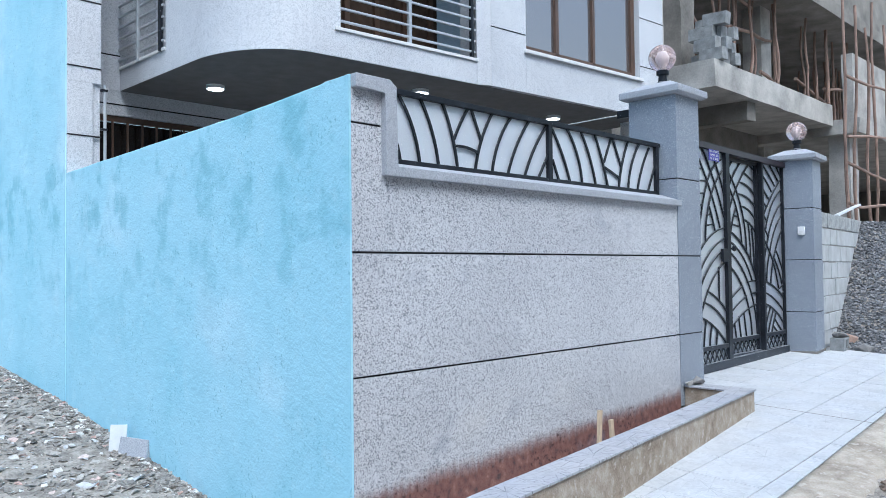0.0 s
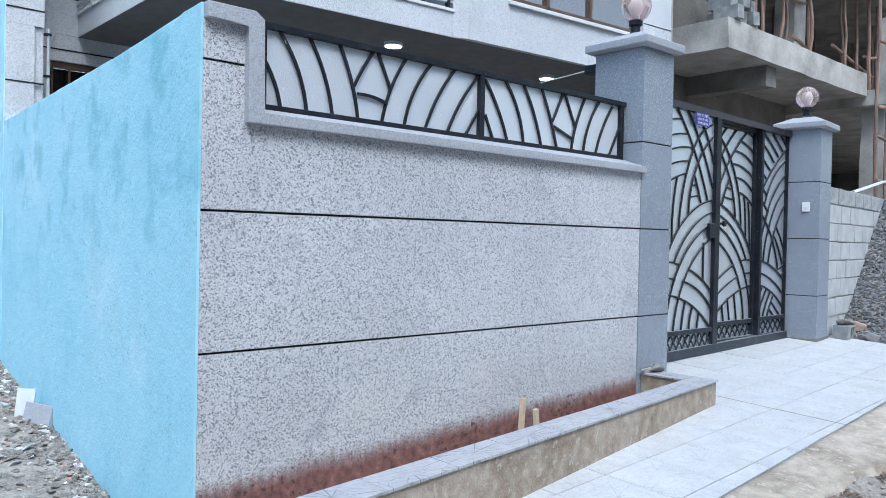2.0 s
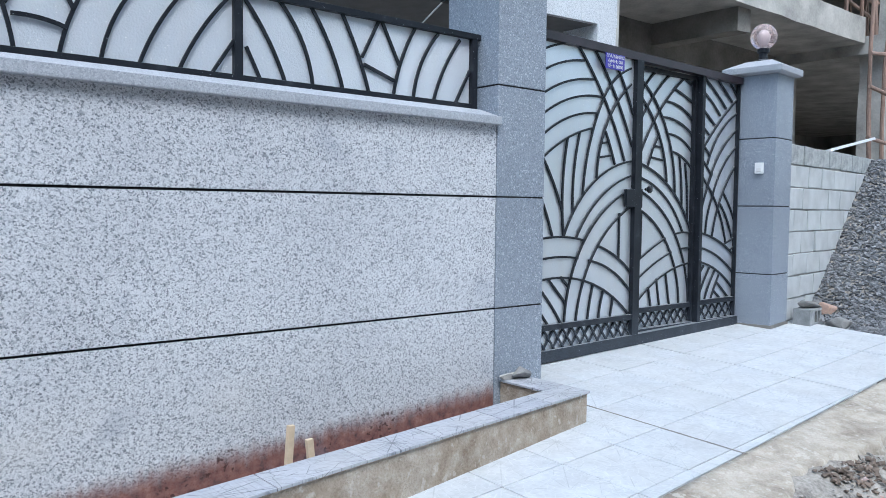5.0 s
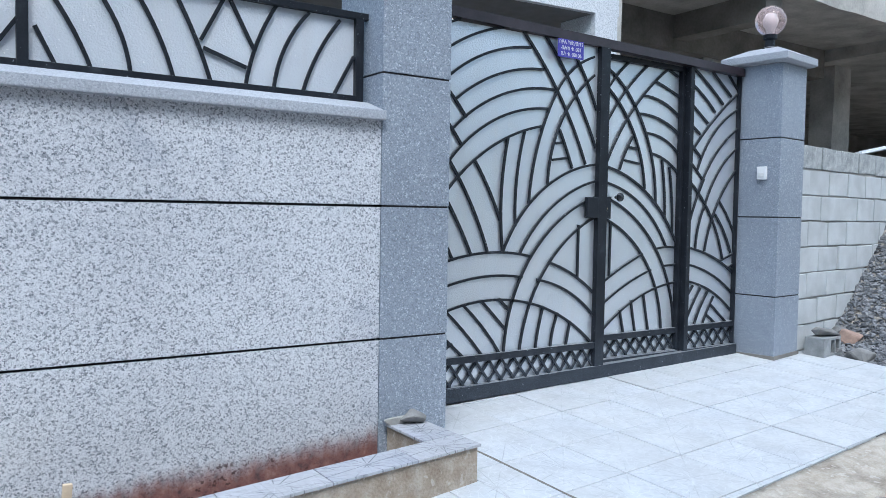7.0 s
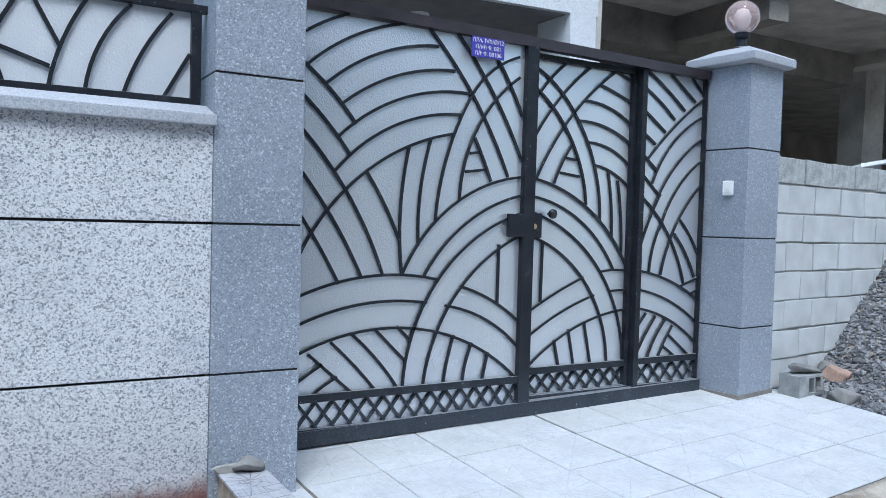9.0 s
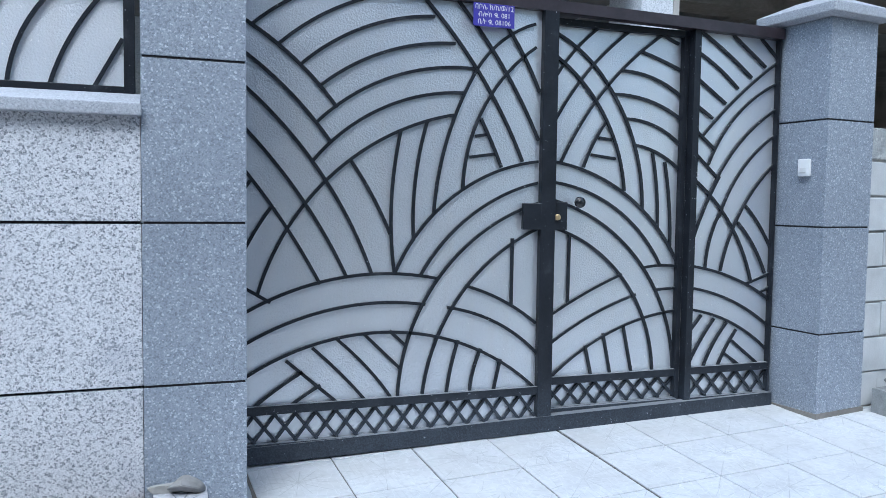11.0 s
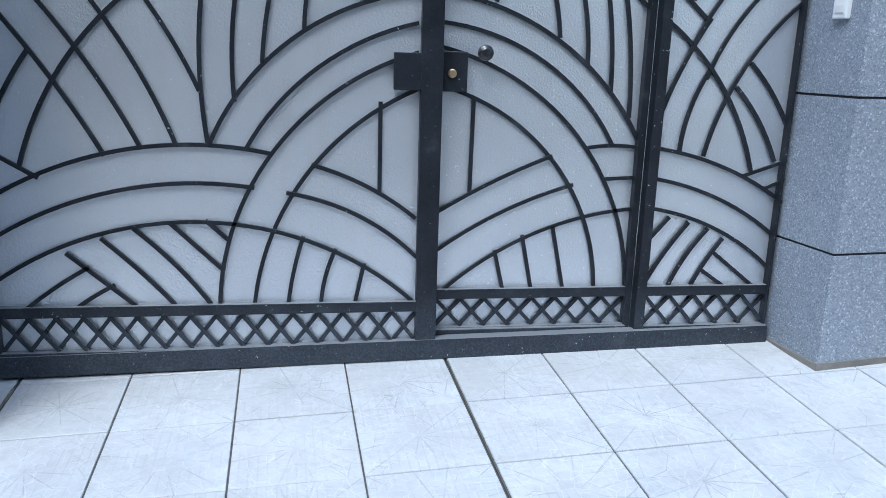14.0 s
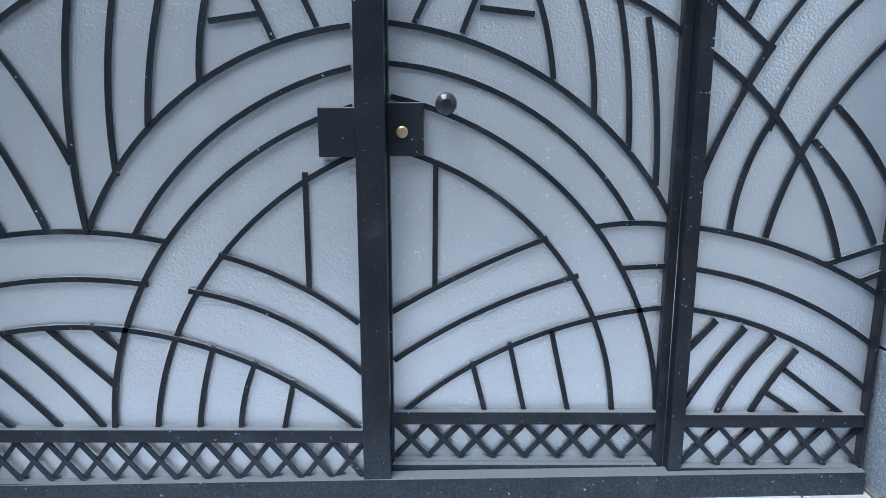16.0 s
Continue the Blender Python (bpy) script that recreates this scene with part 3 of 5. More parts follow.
# blue rendered side wall of the yard and the tall wall of the house behind it
def side_wall():
    """The yard wall: an uneven, softly rounded top that lifts to the coping at the street corner."""
    bm = bmesh.new()
    rings = []
    n = 60
    for i in range(n + 1):
        y = 4.95 * (i / n) ** 1.15
        x0 = -0.003 + 0.283 * y / 4.95
        x1 = 0.0113 if y < 0.25 else 0.20 + 0.26 * (y - 0.25) / 4.7
        top = 2.172 + 0.025 * (1 - smooth01(0.0, 1.3, y)) + 0.005 * noise.noise(Vector((y * 2.4, 0, 7)))
        r = min(0.012, (x1 - x0) * 0.4)
        ring = ((x0, -0.9), (x0 + 0.002 * noise.noise(Vector((y * 3, 1, 2))), 1.0), (x0, top - r), (x0 + r * 0.3, top - r * 0.3), (x0 + r, top), (x1 - r * 0.5, top), (x1, top - r * 0.5), (x1, -0.9))
        rings.append([bm.verts.new((x, y, z)) for x, z in ring])
    for a, b in zip(rings, rings[1:]):
        for k in range(len(a)):
            j = (k + 1) % len(a)
            bm.faces.new((a[k], b[k], b[j], a[j]))
    bm.faces.new(rings[0])
    bm.faces.new(rings[-1][::-1])
    return tagged(part("wall_side", bm, M_blue), "low sky-blue rendered yard wall with damp patches", "wall", kind="structure")


side_wall()
tagged(part("wall_house_side", prism(((0.275, 4.955), (0.50, 4.955), (0.62, 14.0), (0.42, 14.0)), -0.8, 9.5), M_blue),
       "tall sky-blue rendered side wall of the house", "wall", kind="structure")


# ---- gate pillars ----
def pillar(name, x0, x1, y0, y1, z_top, joints, label, turn=0.0, skew=0.0):
    th = thing(name, label, "pillar", ((x0 + x1) / 2, (y0 + y1) / 2, -0.05), "gate pillars")
    inv = Matrix.Translation(-th.location)

    def put(n, bm, mat, lab=""):
        bmesh.ops.transform(bm, matrix=inv, verts=bm.verts)
        return part(n, bm, mat, th, lab)

    put("core", prism(((x0 + 0.006, y0 + 0.006), (x1 - 0.006, y0 + 0.006), (x1 - 0.006 - skew, y1 - 0.006), (x0 + 0.006, y1 - 0.006)), -0.05, z_top), M_groove, "black recessed joints")
    zs = [-0.05, *joints, z_top]
    for a, b in zip(zs, zs[1:]):
        put("block", prism(((x0, y0), (x1, y0), (x1 - skew, y1), (x0, y1)), a + 0.005, b - 0.005, 0.003), M_pillar)
    o = 0.062
    cx, cy = (x0 + x1) / 2, (y0 + y1) / 2
    bm = bmesh.new()
    rings = []
    for ex, z in ((o - 0.03, z_top - 0.004), (o, z_top + 0.012), (o, z_top + 0.068), (-0.10, z_top + 0.145)):
        rings.append([bm.verts.new(p) for p in ((x0 - ex, y0 - ex, z), (x1 + ex, y0 - ex, z), (x1 + ex, y1 + ex, z), (x0 - ex, y1 + ex, z))])
    for a, b in zip(rings, rings[1:]):
        for i in range(4):
            bm.faces.new((a[i], a[(i + 1) % 4], b[(i + 1) % 4], b[i]))
    bm.faces.new(rings[0][::-1])
    bm.faces.new(rings[-1])
    bmesh.ops.bevel(bm, geom=list(bm.edges), offset=0.006, segments=2, affect="EDGES", profile=0.6)
    put("cap", bm, M_trim, "grey pyramid cap")
    lamp = thing("globe_lamp", "rose-tinted glass globe lamp on a black base on the pillar cap", "lamp", (cx, cy, z_top + 0.14), "gate pillar lamps")
    th.rotation_euler = (0, 0, radians(turn))
    part("base", revolve(((0.062, 0.0), (0.062, 0.02), (0.042, 0.03), (0.036, 0.085), (0.055, 0.095), (0.055, 0.13), (0.04, 0.135))), M_black, lamp, "black plastic base")
    prof = [(0.122 * math.sin(a), 0.245 - 0.122 * math.cos(a)) for a in np.linspace(0.32, math.pi - 0.02, 22)]
    part("globe", revolve(prof, 36), M_globe, lamp, "rose-tinted glass globe", True)
    part("bulb", revolve([(0.001, 0.12), (0.026, 0.13), (0.03, 0.19), (0.046, 0.215), (0.05, 0.25), (0.03, 0.29), (0.002, 0.30)], 20), M_plastic, lamp, "white bulb", True)
    return th


pillar("gate_pillar", WALL_R + 0.002, 3.968, -0.006, 0.455, 2.64, (G1, G2, 1.905), "grey granite-rendered gate pillar with black joints", 0.0, 0.058)
pillar("gate_pillar", 7.266, 7.666, 0.215, 0.659, 2.445, (0.577, 1.216, 1.85), "grey granite-rendered gate pillar with black joints and a doorbell", 6.0)

bell = thing("doorbell", "white plastic doorbell box on the pillar side", "doorbell", (7.2745, 0.335, 1.57))
bell.rotation_euler = (0, 0, radians(6))
part("housing", box(-0.022, 0.0, -0.04, 0.04, -0.052, 0.052, 0.006), M_plastic, bell)
part("button", box(-0.027, -0.022, -0.022, 0.022, -0.03, 0.0, 0.003), M_white, bell)

# ---- gate ----
GY, WY, RY = 0.53, 0.605, 0.552
gate = thing("gate", "black steel gate with curved bars over frosted grey sheet, closed", "gate", (5.6, GY, 0.0))
INV = Matrix.Translation((-5.6, -GY, 0.0))


def gpart(name, bm, mat, parent, label=""):
    bmesh.ops.transform(bm, matrix=INV, verts=bm.verts)
    return part(name, bm, mat, parent, label)


def leaf(name, x0, x1, z_rail, z_low, z_bot, label, stile_l, stile_r, GY, z_top):
    """One leaf: stiles and rails as its body, a sheet behind."""
    bm = bmesh.new()
    add_box(bm, x0, x1, GY - 0.022, GY + 0.03, z_rail - 0.045, z_rail, 0.003)
    add_box(bm, x0, x1, GY - 0.026, GY + 0.03, z_bot, z_low, 0.003)
    add_box(bm, x0, x0 + stile_l, GY - 0.028, GY + 0.03, z_bot + 0.003, z_top, 0.003)
    add_box(bm, x1 - stile_r, x1, GY - 0.028, GY + 0.03, z_bot + 0.003, z_top, 0.003)
    body = gpart(name, bm, M_black, gate, label)
    gpart("sheet", box(x0 + 0.01, x1 - 0.01, GY + 0.012, GY + 0.016, z_low - 0.01, z_top), M_sheet, body, "pebbled grey sheet")
    p = 0.106
    n = int(round((x1 - x0 - stile_l - stile_r) / p))
    a, b = x0 + stile_l, x1 - stile_r
    p = (b - a) / n
    lo, hi = z_low, z_rail - 0.045
    run = 1.1 * p
    made = {}
    for k in range(-1, n):
        for flip in (0, 1):
            s0, s1 = a + p * k, a + p * k + run
            c0, c1 = max(s0, a), min(s1, b)
            if c1 - c0 < 0.02:
                continue
            za, zb = lo + (hi - lo) * (c0 - s0) / run, lo + (hi - lo) * (c1 - s0) / run
            if flip:
                za, zb = lo + hi - za, lo + hi - zb
            whole = c1 - c0 > run - 1e-6
            yy = GY - 0.006 if flip else GY + 0.003
            if whole and flip in made:
                src, at = made[flip]
                o = new("lattice_bar", src.data)
                o.parent = body
                o.location = (c0 - at, 0, 0)
                continue
            ob = gpart("lattice_bar", bar_mesh(c0, za, c1, zb, 0, yy, 0.016, 0.008), M_black, body)
            if whole:
                made[flip] = (ob, c0)
    return body


left_leaf = leaf("fixed_leaf", 3.905, 5.688, 0.308, 0.118, 0.045, "wide leaf with its centre post", 0.035, 0.088, GY, 2.39)
wicket = leaf("wicket_door", 5.66, 6.594, 0.336, 0.162, 0.055, "narrow wicket door", 0.035, 0.030, WY, 2.375)
right_leaf = leaf("end_leaf", 6.596, 7.236, 0.352, 0.166, 0.090, "narrow end leaf", 0.046, 0.012, RY, 2.372)
gpart("top_rail", bar_mesh(3.905, 2.441, 7.238, 2.392, 0, GY + 0.005, 0.062, 0.066), M_railtop, gate, "scuffed purple-brown top rail")
gpart("bottom_rail", bar_mesh(3.907, 0.061, 7.234, 0.122, 0, GY - 0.004, 0.088, 0.058), M_black, gate, "scuffed bottom rail")
gpart("wicket_head", box(5.70, 6.60, WY - 0.024, WY + 0.02, 2.335, 2.372, 0.003), M_black, wicket)
gpart("wicket_sill", box(5.69, 6.57, WY - 0.05, WY + 0.01, 0.140, 0.160, 0.004), M_black, wicket)


lift = [0]


def next_y(y):
    """Bars that cross lie at slightly different depths, as welded."""
    lift[0] += 1
    return y + 0.0058 - 0.0030 * (lift[0] % 5) / 5 * 2


def to_frame(x0, z0, x1, z1, left, reach, low):
    """Carry bar ends home into the stile and the lower rail."""
    if x0 < left:
        z0 += (z1 - z0) / (x1 - x0) * -reach if abs(x1 - x0) > 0.05 else 0.0
        x0 -= reach
    if x1 < left and abs(x1 - x0) > 0.05:
        z1 += (z0 - z1) / (x0 - x1) * -reach
        x1 -= reach
    return x0, (z0 - 0.022 if z0 < low else z0), x1, (z1 - 0.022 if z1 < low else z1)


def L(x0, z0, x1, z1, sag):
    return gpart("bar", bar_mesh(*to_frame(x0, z0, x1, z1, 3.99, 0.035, 0.325), sag, next_y(GY)), M_black, left_leaf)


def W(x0, z0, x1, z1, sag):
    return gpart("bar", bar_mesh(*to_frame(x0, z0, x1, z1, 5.72, 0.012, 0.352), sag, next_y(WY)), M_black, wicket)


def R(x0, z0, x1, z1, sag):
    return gpart("bar", bar_mesh(*to_frame(x0, z0, x1, z1, 6.66, 0.012, 0.365), sag, next_y(RY)), M_black, right_leaf)


L(3.976, 2.210, 4.463, 1.803, 0.039)
L(3.970, 2.063, 4.434, 1.625, 0.033)
L(3.966, 1.899, 4.649, 0.953, 0.087)
L(3.960, 1.716, 4.516, 0.942, 0.047)
L(3.955, 1.532, 4.379, 0.911, 0.023)
L(4.035, 1.429, 3.939, 1.293, 0.000)
L(4.138, 1.304, 3.955, 0.941, -0.021)
L(4.280, 2.008, 4.976, 2.301, 0.065)
L(4.383, 1.914, 5.091, 2.170, 0.063)
L(4.359, 1.727, 5.204, 2.047, 0.094)
L(4.341, 1.535, 5.143, 1.916, 0.098)
L(4.067, 0.865, 5.088, 1.797, 0.194)
L(4.536, 1.537, 4.744, 1.165, 0.012)
L(4.798, 1.706, 4.769, 0.954, -0.034)
L(4.943, 1.761, 4.874, 1.128, -0.029)
L(5.559, 2.313, 5.219, 2.048, -0.038)
L(5.219, 2.048, 4.983, 1.278, -0.047)
L(5.564, 2.187, 5.145, 1.402, -0.108)
L(5.243, 1.786, 5.367, 1.528, 0.004)
L(5.216, 1.691, 5.282, 1.702, 0.000)
L(5.184, 1.578, 5.331, 1.599, 0.000)
L(5.590, 1.565, 4.769, 0.954, -0.138)
L(5.590, 1.448, 4.911, 0.943, -0.089)
L(5.592, 1.336, 4.791, 0.307, -0.214)
L(5.592, 1.193, 4.928, 0.304, -0.154)
L(5.443, 1.141, 5.442, 0.765, 0.000)
L(3.944, 0.725, 5.005, 0.928, 0.112)
L(3.954, 0.575, 4.941, 0.790, 0.098)
L(3.955, 0.395, 5.592, 0.321, 0.302)
L(3.950, 0.933, 4.131, 0.824, 0.001)
L(3.944, 0.771, 3.978, 0.749, 0.000)
L(5.167, 0.885, 5.594, 0.664, 0.025)
L(5.066, 0.770, 5.601, 0.497, 0.048)
L(4.209, 0.526, 4.485, 0.305, 0.000)
L(4.342, 0.584, 4.628, 0.307, 0.008)
L(4.466, 0.625, 4.765, 0.312, 0.015)
L(4.604, 0.650, 4.803, 0.455, 0.000)
L(4.746, 0.657, 4.837, 0.572, 0.000)
L(4.291, 0.467, 4.022, 0.301, -0.008)
L(4.383, 0.391, 4.213, 0.304, -0.005)
L(5.132, 0.589, 5.065, 0.308, -0.008)
L(5.264, 0.536, 5.201, 0.315, -0.012)
L(5.381, 0.473, 5.340, 0.309, 0.000)
L(4.044, 2.183, 4.404, 2.402, 0.020)
L(4.169, 2.097, 4.757, 2.402, 0.045)
L(4.910, 2.402, 5.495, 1.562, 0.050)
L(5.100, 2.402, 5.590, 1.680, 0.034)
L(5.292, 2.402, 5.590, 1.945, 0.022)
W(5.701, 1.569, 6.581, 0.975, 0.135)
W(5.706, 1.452, 6.455, 0.975, 0.112)
W(5.712, 1.347, 6.568, 0.346, 0.231)
W(5.707, 1.193, 6.421, 0.325, 0.197)
W(5.836, 1.168, 5.832, 0.759, 0.000)
W(5.706, 0.683, 6.189, 0.923, 0.013)
W(5.710, 0.514, 6.292, 0.798, 0.029)
W(5.711, 0.327, 6.594, 0.694, 0.085)
W(6.336, 0.958, 6.582, 0.962, 0.011)
W(6.421, 0.824, 6.582, 0.833, 0.000)
W(5.953, 0.508, 6.002, 0.333, 0.000)
W(6.075, 0.574, 6.132, 0.335, 0.000)
W(6.211, 0.613, 6.278, 0.336, 0.000)
W(5.686, 2.306, 6.083, 2.003, 0.040)
W(6.083, 2.003, 6.318, 1.301, 0.061)
W(5.691, 2.175, 6.191, 1.413, 0.116)
W(5.699, 1.993, 6.015, 2.358, 0.030)
W(5.700, 1.742, 6.217, 2.354, 0.051)
W(5.772, 1.575, 6.424, 2.338, 0.068)
W(5.915, 1.547, 6.052, 1.805, 0.011)
W(6.013, 1.718, 6.097, 1.710, 0.000)
W(5.968, 1.619, 6.130, 1.601, 0.000)
W(6.424, 2.341, 6.543, 2.296, 0.000)
W(6.292, 2.230, 6.559, 2.143, 0.004)
W(6.145, 2.113, 6.568, 1.988, 0.035)
W(6.101, 1.974, 6.576, 1.848, 0.038)
W(6.193, 1.837, 6.574, 1.698, 0.037)
W(6.252, 1.687, 6.576, 1.544, 0.027)
W(6.380, 1.643, 6.429, 1.190, 0.013)
W(6.467, 1.593, 6.520, 1.089, 0.013)
R(6.636, 0.965, 7.278, 0.718, 0.043)
R(6.644, 0.831, 7.271, 0.551, 0.048)
R(6.641, 0.699, 7.262, 0.400, 0.055)
R(6.727, 0.665, 6.648, 0.573, 0.000)
R(6.820, 0.641, 6.652, 0.384, -0.009)
R(6.915, 0.614, 6.742, 0.349, -0.016)
R(6.993, 0.566, 6.853, 0.352, -0.008)
R(6.960, 0.497, 7.167, 0.362, 0.000)
R(6.905, 0.420, 7.034, 0.356, 0.000)
R(6.645, 2.377, 7.039, 2.121, 0.011)
R(6.895, 2.365, 7.142, 2.192, 0.000)
R(7.103, 2.367, 7.231, 2.254, 0.000)
R(6.624, 2.256, 6.943, 2.048, 0.015)
R(6.629, 2.103, 6.854, 1.954, 0.000)
R(6.635, 1.939, 6.761, 1.861, 0.000)
R(6.635, 1.789, 6.783, 1.676, 0.000)
R(6.635, 1.658, 6.825, 1.494, -0.001)
R(7.232, 2.227, 6.695, 1.755, -0.021)
R(7.237, 2.098, 6.741, 1.583, -0.070)
R(7.238, 1.940, 6.744, 1.370, -0.063)
R(6.643, 1.110, 6.824, 1.513, 0.015)
R(7.244, 1.783, 6.833, 1.263, -0.058)
R(6.743, 0.956, 6.856, 1.321, 0.025)
R(7.230, 1.592, 6.855, 0.935, -0.062)
R(6.635, 1.488, 7.087, 0.871, 0.070)
R(6.973, 1.233, 7.192, 0.916, 0.020)
R(7.032, 1.335, 7.247, 1.047, 0.016)
R(7.056, 0.852, 7.252, 0.919, 0.000)
R(7.165, 0.797, 7.255, 0.835, 0.000)

gpart("lock_plate", box(5.492, 5.602, GY - 0.03, GY + 0.0, 1.19, 1.335, 0.004), M_black, left_leaf, "black lock plate")
gpart("lock_box", box(5.69, 5.80, WY - 0.034, WY + 0.0, 1.185, 1.345, 0.004), M_black, wicket, "black lock box")


def facing(bm, x, y, z):
    """Turn a revolved shape to face the street and move it."""
    bmesh.ops.transform(bm, matrix=pose(x, y, z, 90, 0, 0), verts=bm.verts)
    return bm


knob = gpart("knob", facing(revolve(((0.012, 0.0), (0.012, 0.02), (0.024, 0.026), (0.033, 0.04), (0.030, 0.055), (0.016, 0.064), (0.003, 0.066)), 20), 5.868, WY - 0.01, 1.343), M_knob, wicket, "dark round pull knob")
gpart("keyhole", facing(revolve(((0.018, 0.0), (0.018, 0.012), (0.013, 0.016), (0.002, 0.017)), 16), 5.735, WY - 0.032, 1.258), M_brass, wicket, "brass lock cylinder")

# house number plate with its writing
plate = thing("number_plate", "blue enamel house number plate with white writing on the gate", "sign", (5.292, GY - 0.04, 2.325))
part("plate", box(-0.118, 0.118, -0.002, 0.002, -0.060, 0.060, 0.001), M_sign, plate)
for i, line in enumerate(("በቦሌ ክ/ከ/ወ/12", "ብሎክ ቁ. 081", "ቤት ቁ. 08106")):
    cu = bpy.data.curves.new("writing", "FONT")
    cu.body, cu.size, cu.align_x, cu.align_y, cu.extrude = line, 0.036, "CENTER", "CENTER", 0.0006
    cu.materials.append(M_white)
    tx = new("writing", cu)
    tx.parent = plate
    tx.matrix_basis = pose(0, -0.004, 0.038 - i * 0.038, 90, 0, 0)

# ---- grille over the fence wall ----
FY = 0.165
grille = thing("fence_grille", "black steel grille of curved bars over grey sheet", "grille", (1.9, FY, 1.735))
GINV = Matrix.Translation((-1.9, -FY, -1.735))


def fpart(name, bm, mat, parent, label=""):
    bmesh.ops.transform(bm, matrix=GINV, verts=bm.verts)
    return part(name, bm, mat, parent, label)


fpart("top_rail", box(0.31, 3.558, FY - 0.018, FY + 0.022, 2.186, 2.22, 0.003), M_black, grille)
fpart("bottom_rail", box(0.31, 3.528, FY - 0.014, FY + 0.018, 1.762, 1.798, 0.003), M_black, grille)
fpart("post", box(1.958, 2.002, FY - 0.016, FY + 0.02, 1.745, 2.19, 0.003), M_black, grille)
fpart("post", box(3.486, 3.530, FY - 0.016, FY + 0.02, 1.745, 2.19, 0.003), M_black, grille)
fpart("post", box(0.384, 0.424, FY - 0.016, FY + 0.02, 1.745, 2.19, 0.003), M_black, grille)
fpart("sheet", box(0.32, 3.508, FY + 0.014, FY + 0.018, 1.745, 2.20), M_sheet_skylit, grille, "pebbled pale grey sheet")


def A(x0, z0, x1, z1, sag):
    return fpart("bar", bar_mesh(x0, z0, x1, 1.785 if z1 < 1.83 else z1, sag, next_y(FY)), M_black, grille)


def mortar_bead():
    """A crumbled white line of mortar under the grille's bottom rail."""
    bm = bmesh.new()
    rows = []
    for k in range(260):
        x = 0.33 + 3.17 * k / 259
        h = max(0.0008, 0.001 + 0.008 * noise.noise(Vector((x * 16, 0, 2))) + 0.006 * noise.noise(Vector((x * 60, 0, 5))))
        y0 = FY - 0.022 - 0.010 * noise.noise(Vector((x * 21, 4, 2)))
        rows.append([bm.verts.new(p) for p in ((x, y0 - 0.012, 1.752), (x, y0, 1.760 + h * 0.6), (x, FY - 0.012, 1.764 + h), (x, FY, 1.760))])
    for a, b in zip(rows, rows[1:]):
        for k in range(3):
            bm.faces.new((a[k], b[k], b[k + 1], a[k + 1]))
    return fpart("mortar_bead", bm, M_lime, grille, "crumbled white mortar under the rail")


mortar_bead()


A(0.410, 2.039, 0.517, 1.799, 0.017)
A(0.507, 2.185, 0.675, 1.803, 0.032)
A(0.682, 2.203, 0.843, 1.807, 0.026)
A(0.874, 2.204, 1.014, 1.805, 0.021)
A(1.128, 2.204, 0.982, 1.973, -0.008)
A(1.138, 2.206, 1.243, 1.986, 0.000)
A(1.003, 1.933, 1.214, 1.906, 0.011)
A(1.370, 2.205, 1.182, 1.808, -0.028)
A(1.573, 2.206, 1.349, 1.803, -0.040)
A(1.778, 2.215, 1.510, 1.809, -0.028)
A(1.965, 2.190, 1.691, 1.811, -0.023)
A(1.962, 1.962, 1.845, 1.809, 0.000)
A(2.026, 1.942, 2.104, 1.815, 0.000)
A(2.021, 2.168, 2.240, 1.803, 0.019)
A(2.191, 2.206, 2.397, 1.799, 0.042)
A(2.379, 2.201, 2.580, 1.803, 0.022)
A(2.561, 2.208, 2.747, 1.805, 0.014)
A(2.811, 2.186, 2.702, 1.978, -0.002)
A(2.833, 2.188, 2.956, 1.958, 0.000)
A(2.712, 1.942, 2.916, 1.875, 0.001)
A(3.062, 2.187, 2.910, 1.811, -0.022)
A(3.232, 2.180, 3.050, 1.791, -0.036)
A(3.403, 2.169, 3.202, 1.795, -0.022)
A(3.482, 1.997, 3.367, 1.807, 0.000)


# ---- planter before the wall ----
planter = thing("planter", "low cement planter wall capped with veined tiles", "planter", (2.0, -0.6, 0.0))
PINV = Matrix.Translation((-2.0, 0.6, 0.0))


def ppart(name, bm, mat, label=""):
    bmesh.ops.transform(bm, matrix=PINV, verts=bm.verts)
    return part(name, bm, mat, planter, label)


XL, XR = -0.10, 3.80
ppart("front_wall", prism(((XL, outer(XL) + 0.012), (XR - 0.01, outer(XR) + 0.012), (XR - 0.01, inner(XR) - 0.01), (XL, inner(XL) - 0.01)), -0.75, 0.112, 0.003), M_plaster, "stained cement plaster")
ppart("end_wall", prism(((3.60, inner(3.60)), (3.79, inner(3.79)), (3.79, -0.012), (3.60, -0.012)), -0.3, 0.110, 0.003), M_plaster)
ppart("soil", prism(((XL, inner(XL)), (3.60, inner(3.60)), (3.60, -0.004), (XL, -0.004)), -0.44, -0.27), M_dirt, "dry soil")


def cap_tile(points):
    """A cap tile in its own coordinates, laid on the planter wall; its edges run a little uneven."""
    cx, cy = sum(p[0] for p in points) / len(points), sum(p[1] for p in points) / len(points)
    ob = part("cap_tile", prism([(x - cx, y - cy) for x, y in points], 0.112, 0.125, 0.0015), M_tile_cap, planter)
    ob.location = (cx - 2.0, cy + 0.6, 0.002 * noise.noise(Vector((cx * 5, 0, 3))))
    ob.rotation_euler = (0, 0, radians(0.6 * noise.noise(Vector((cx * 7, 2, 3)))))


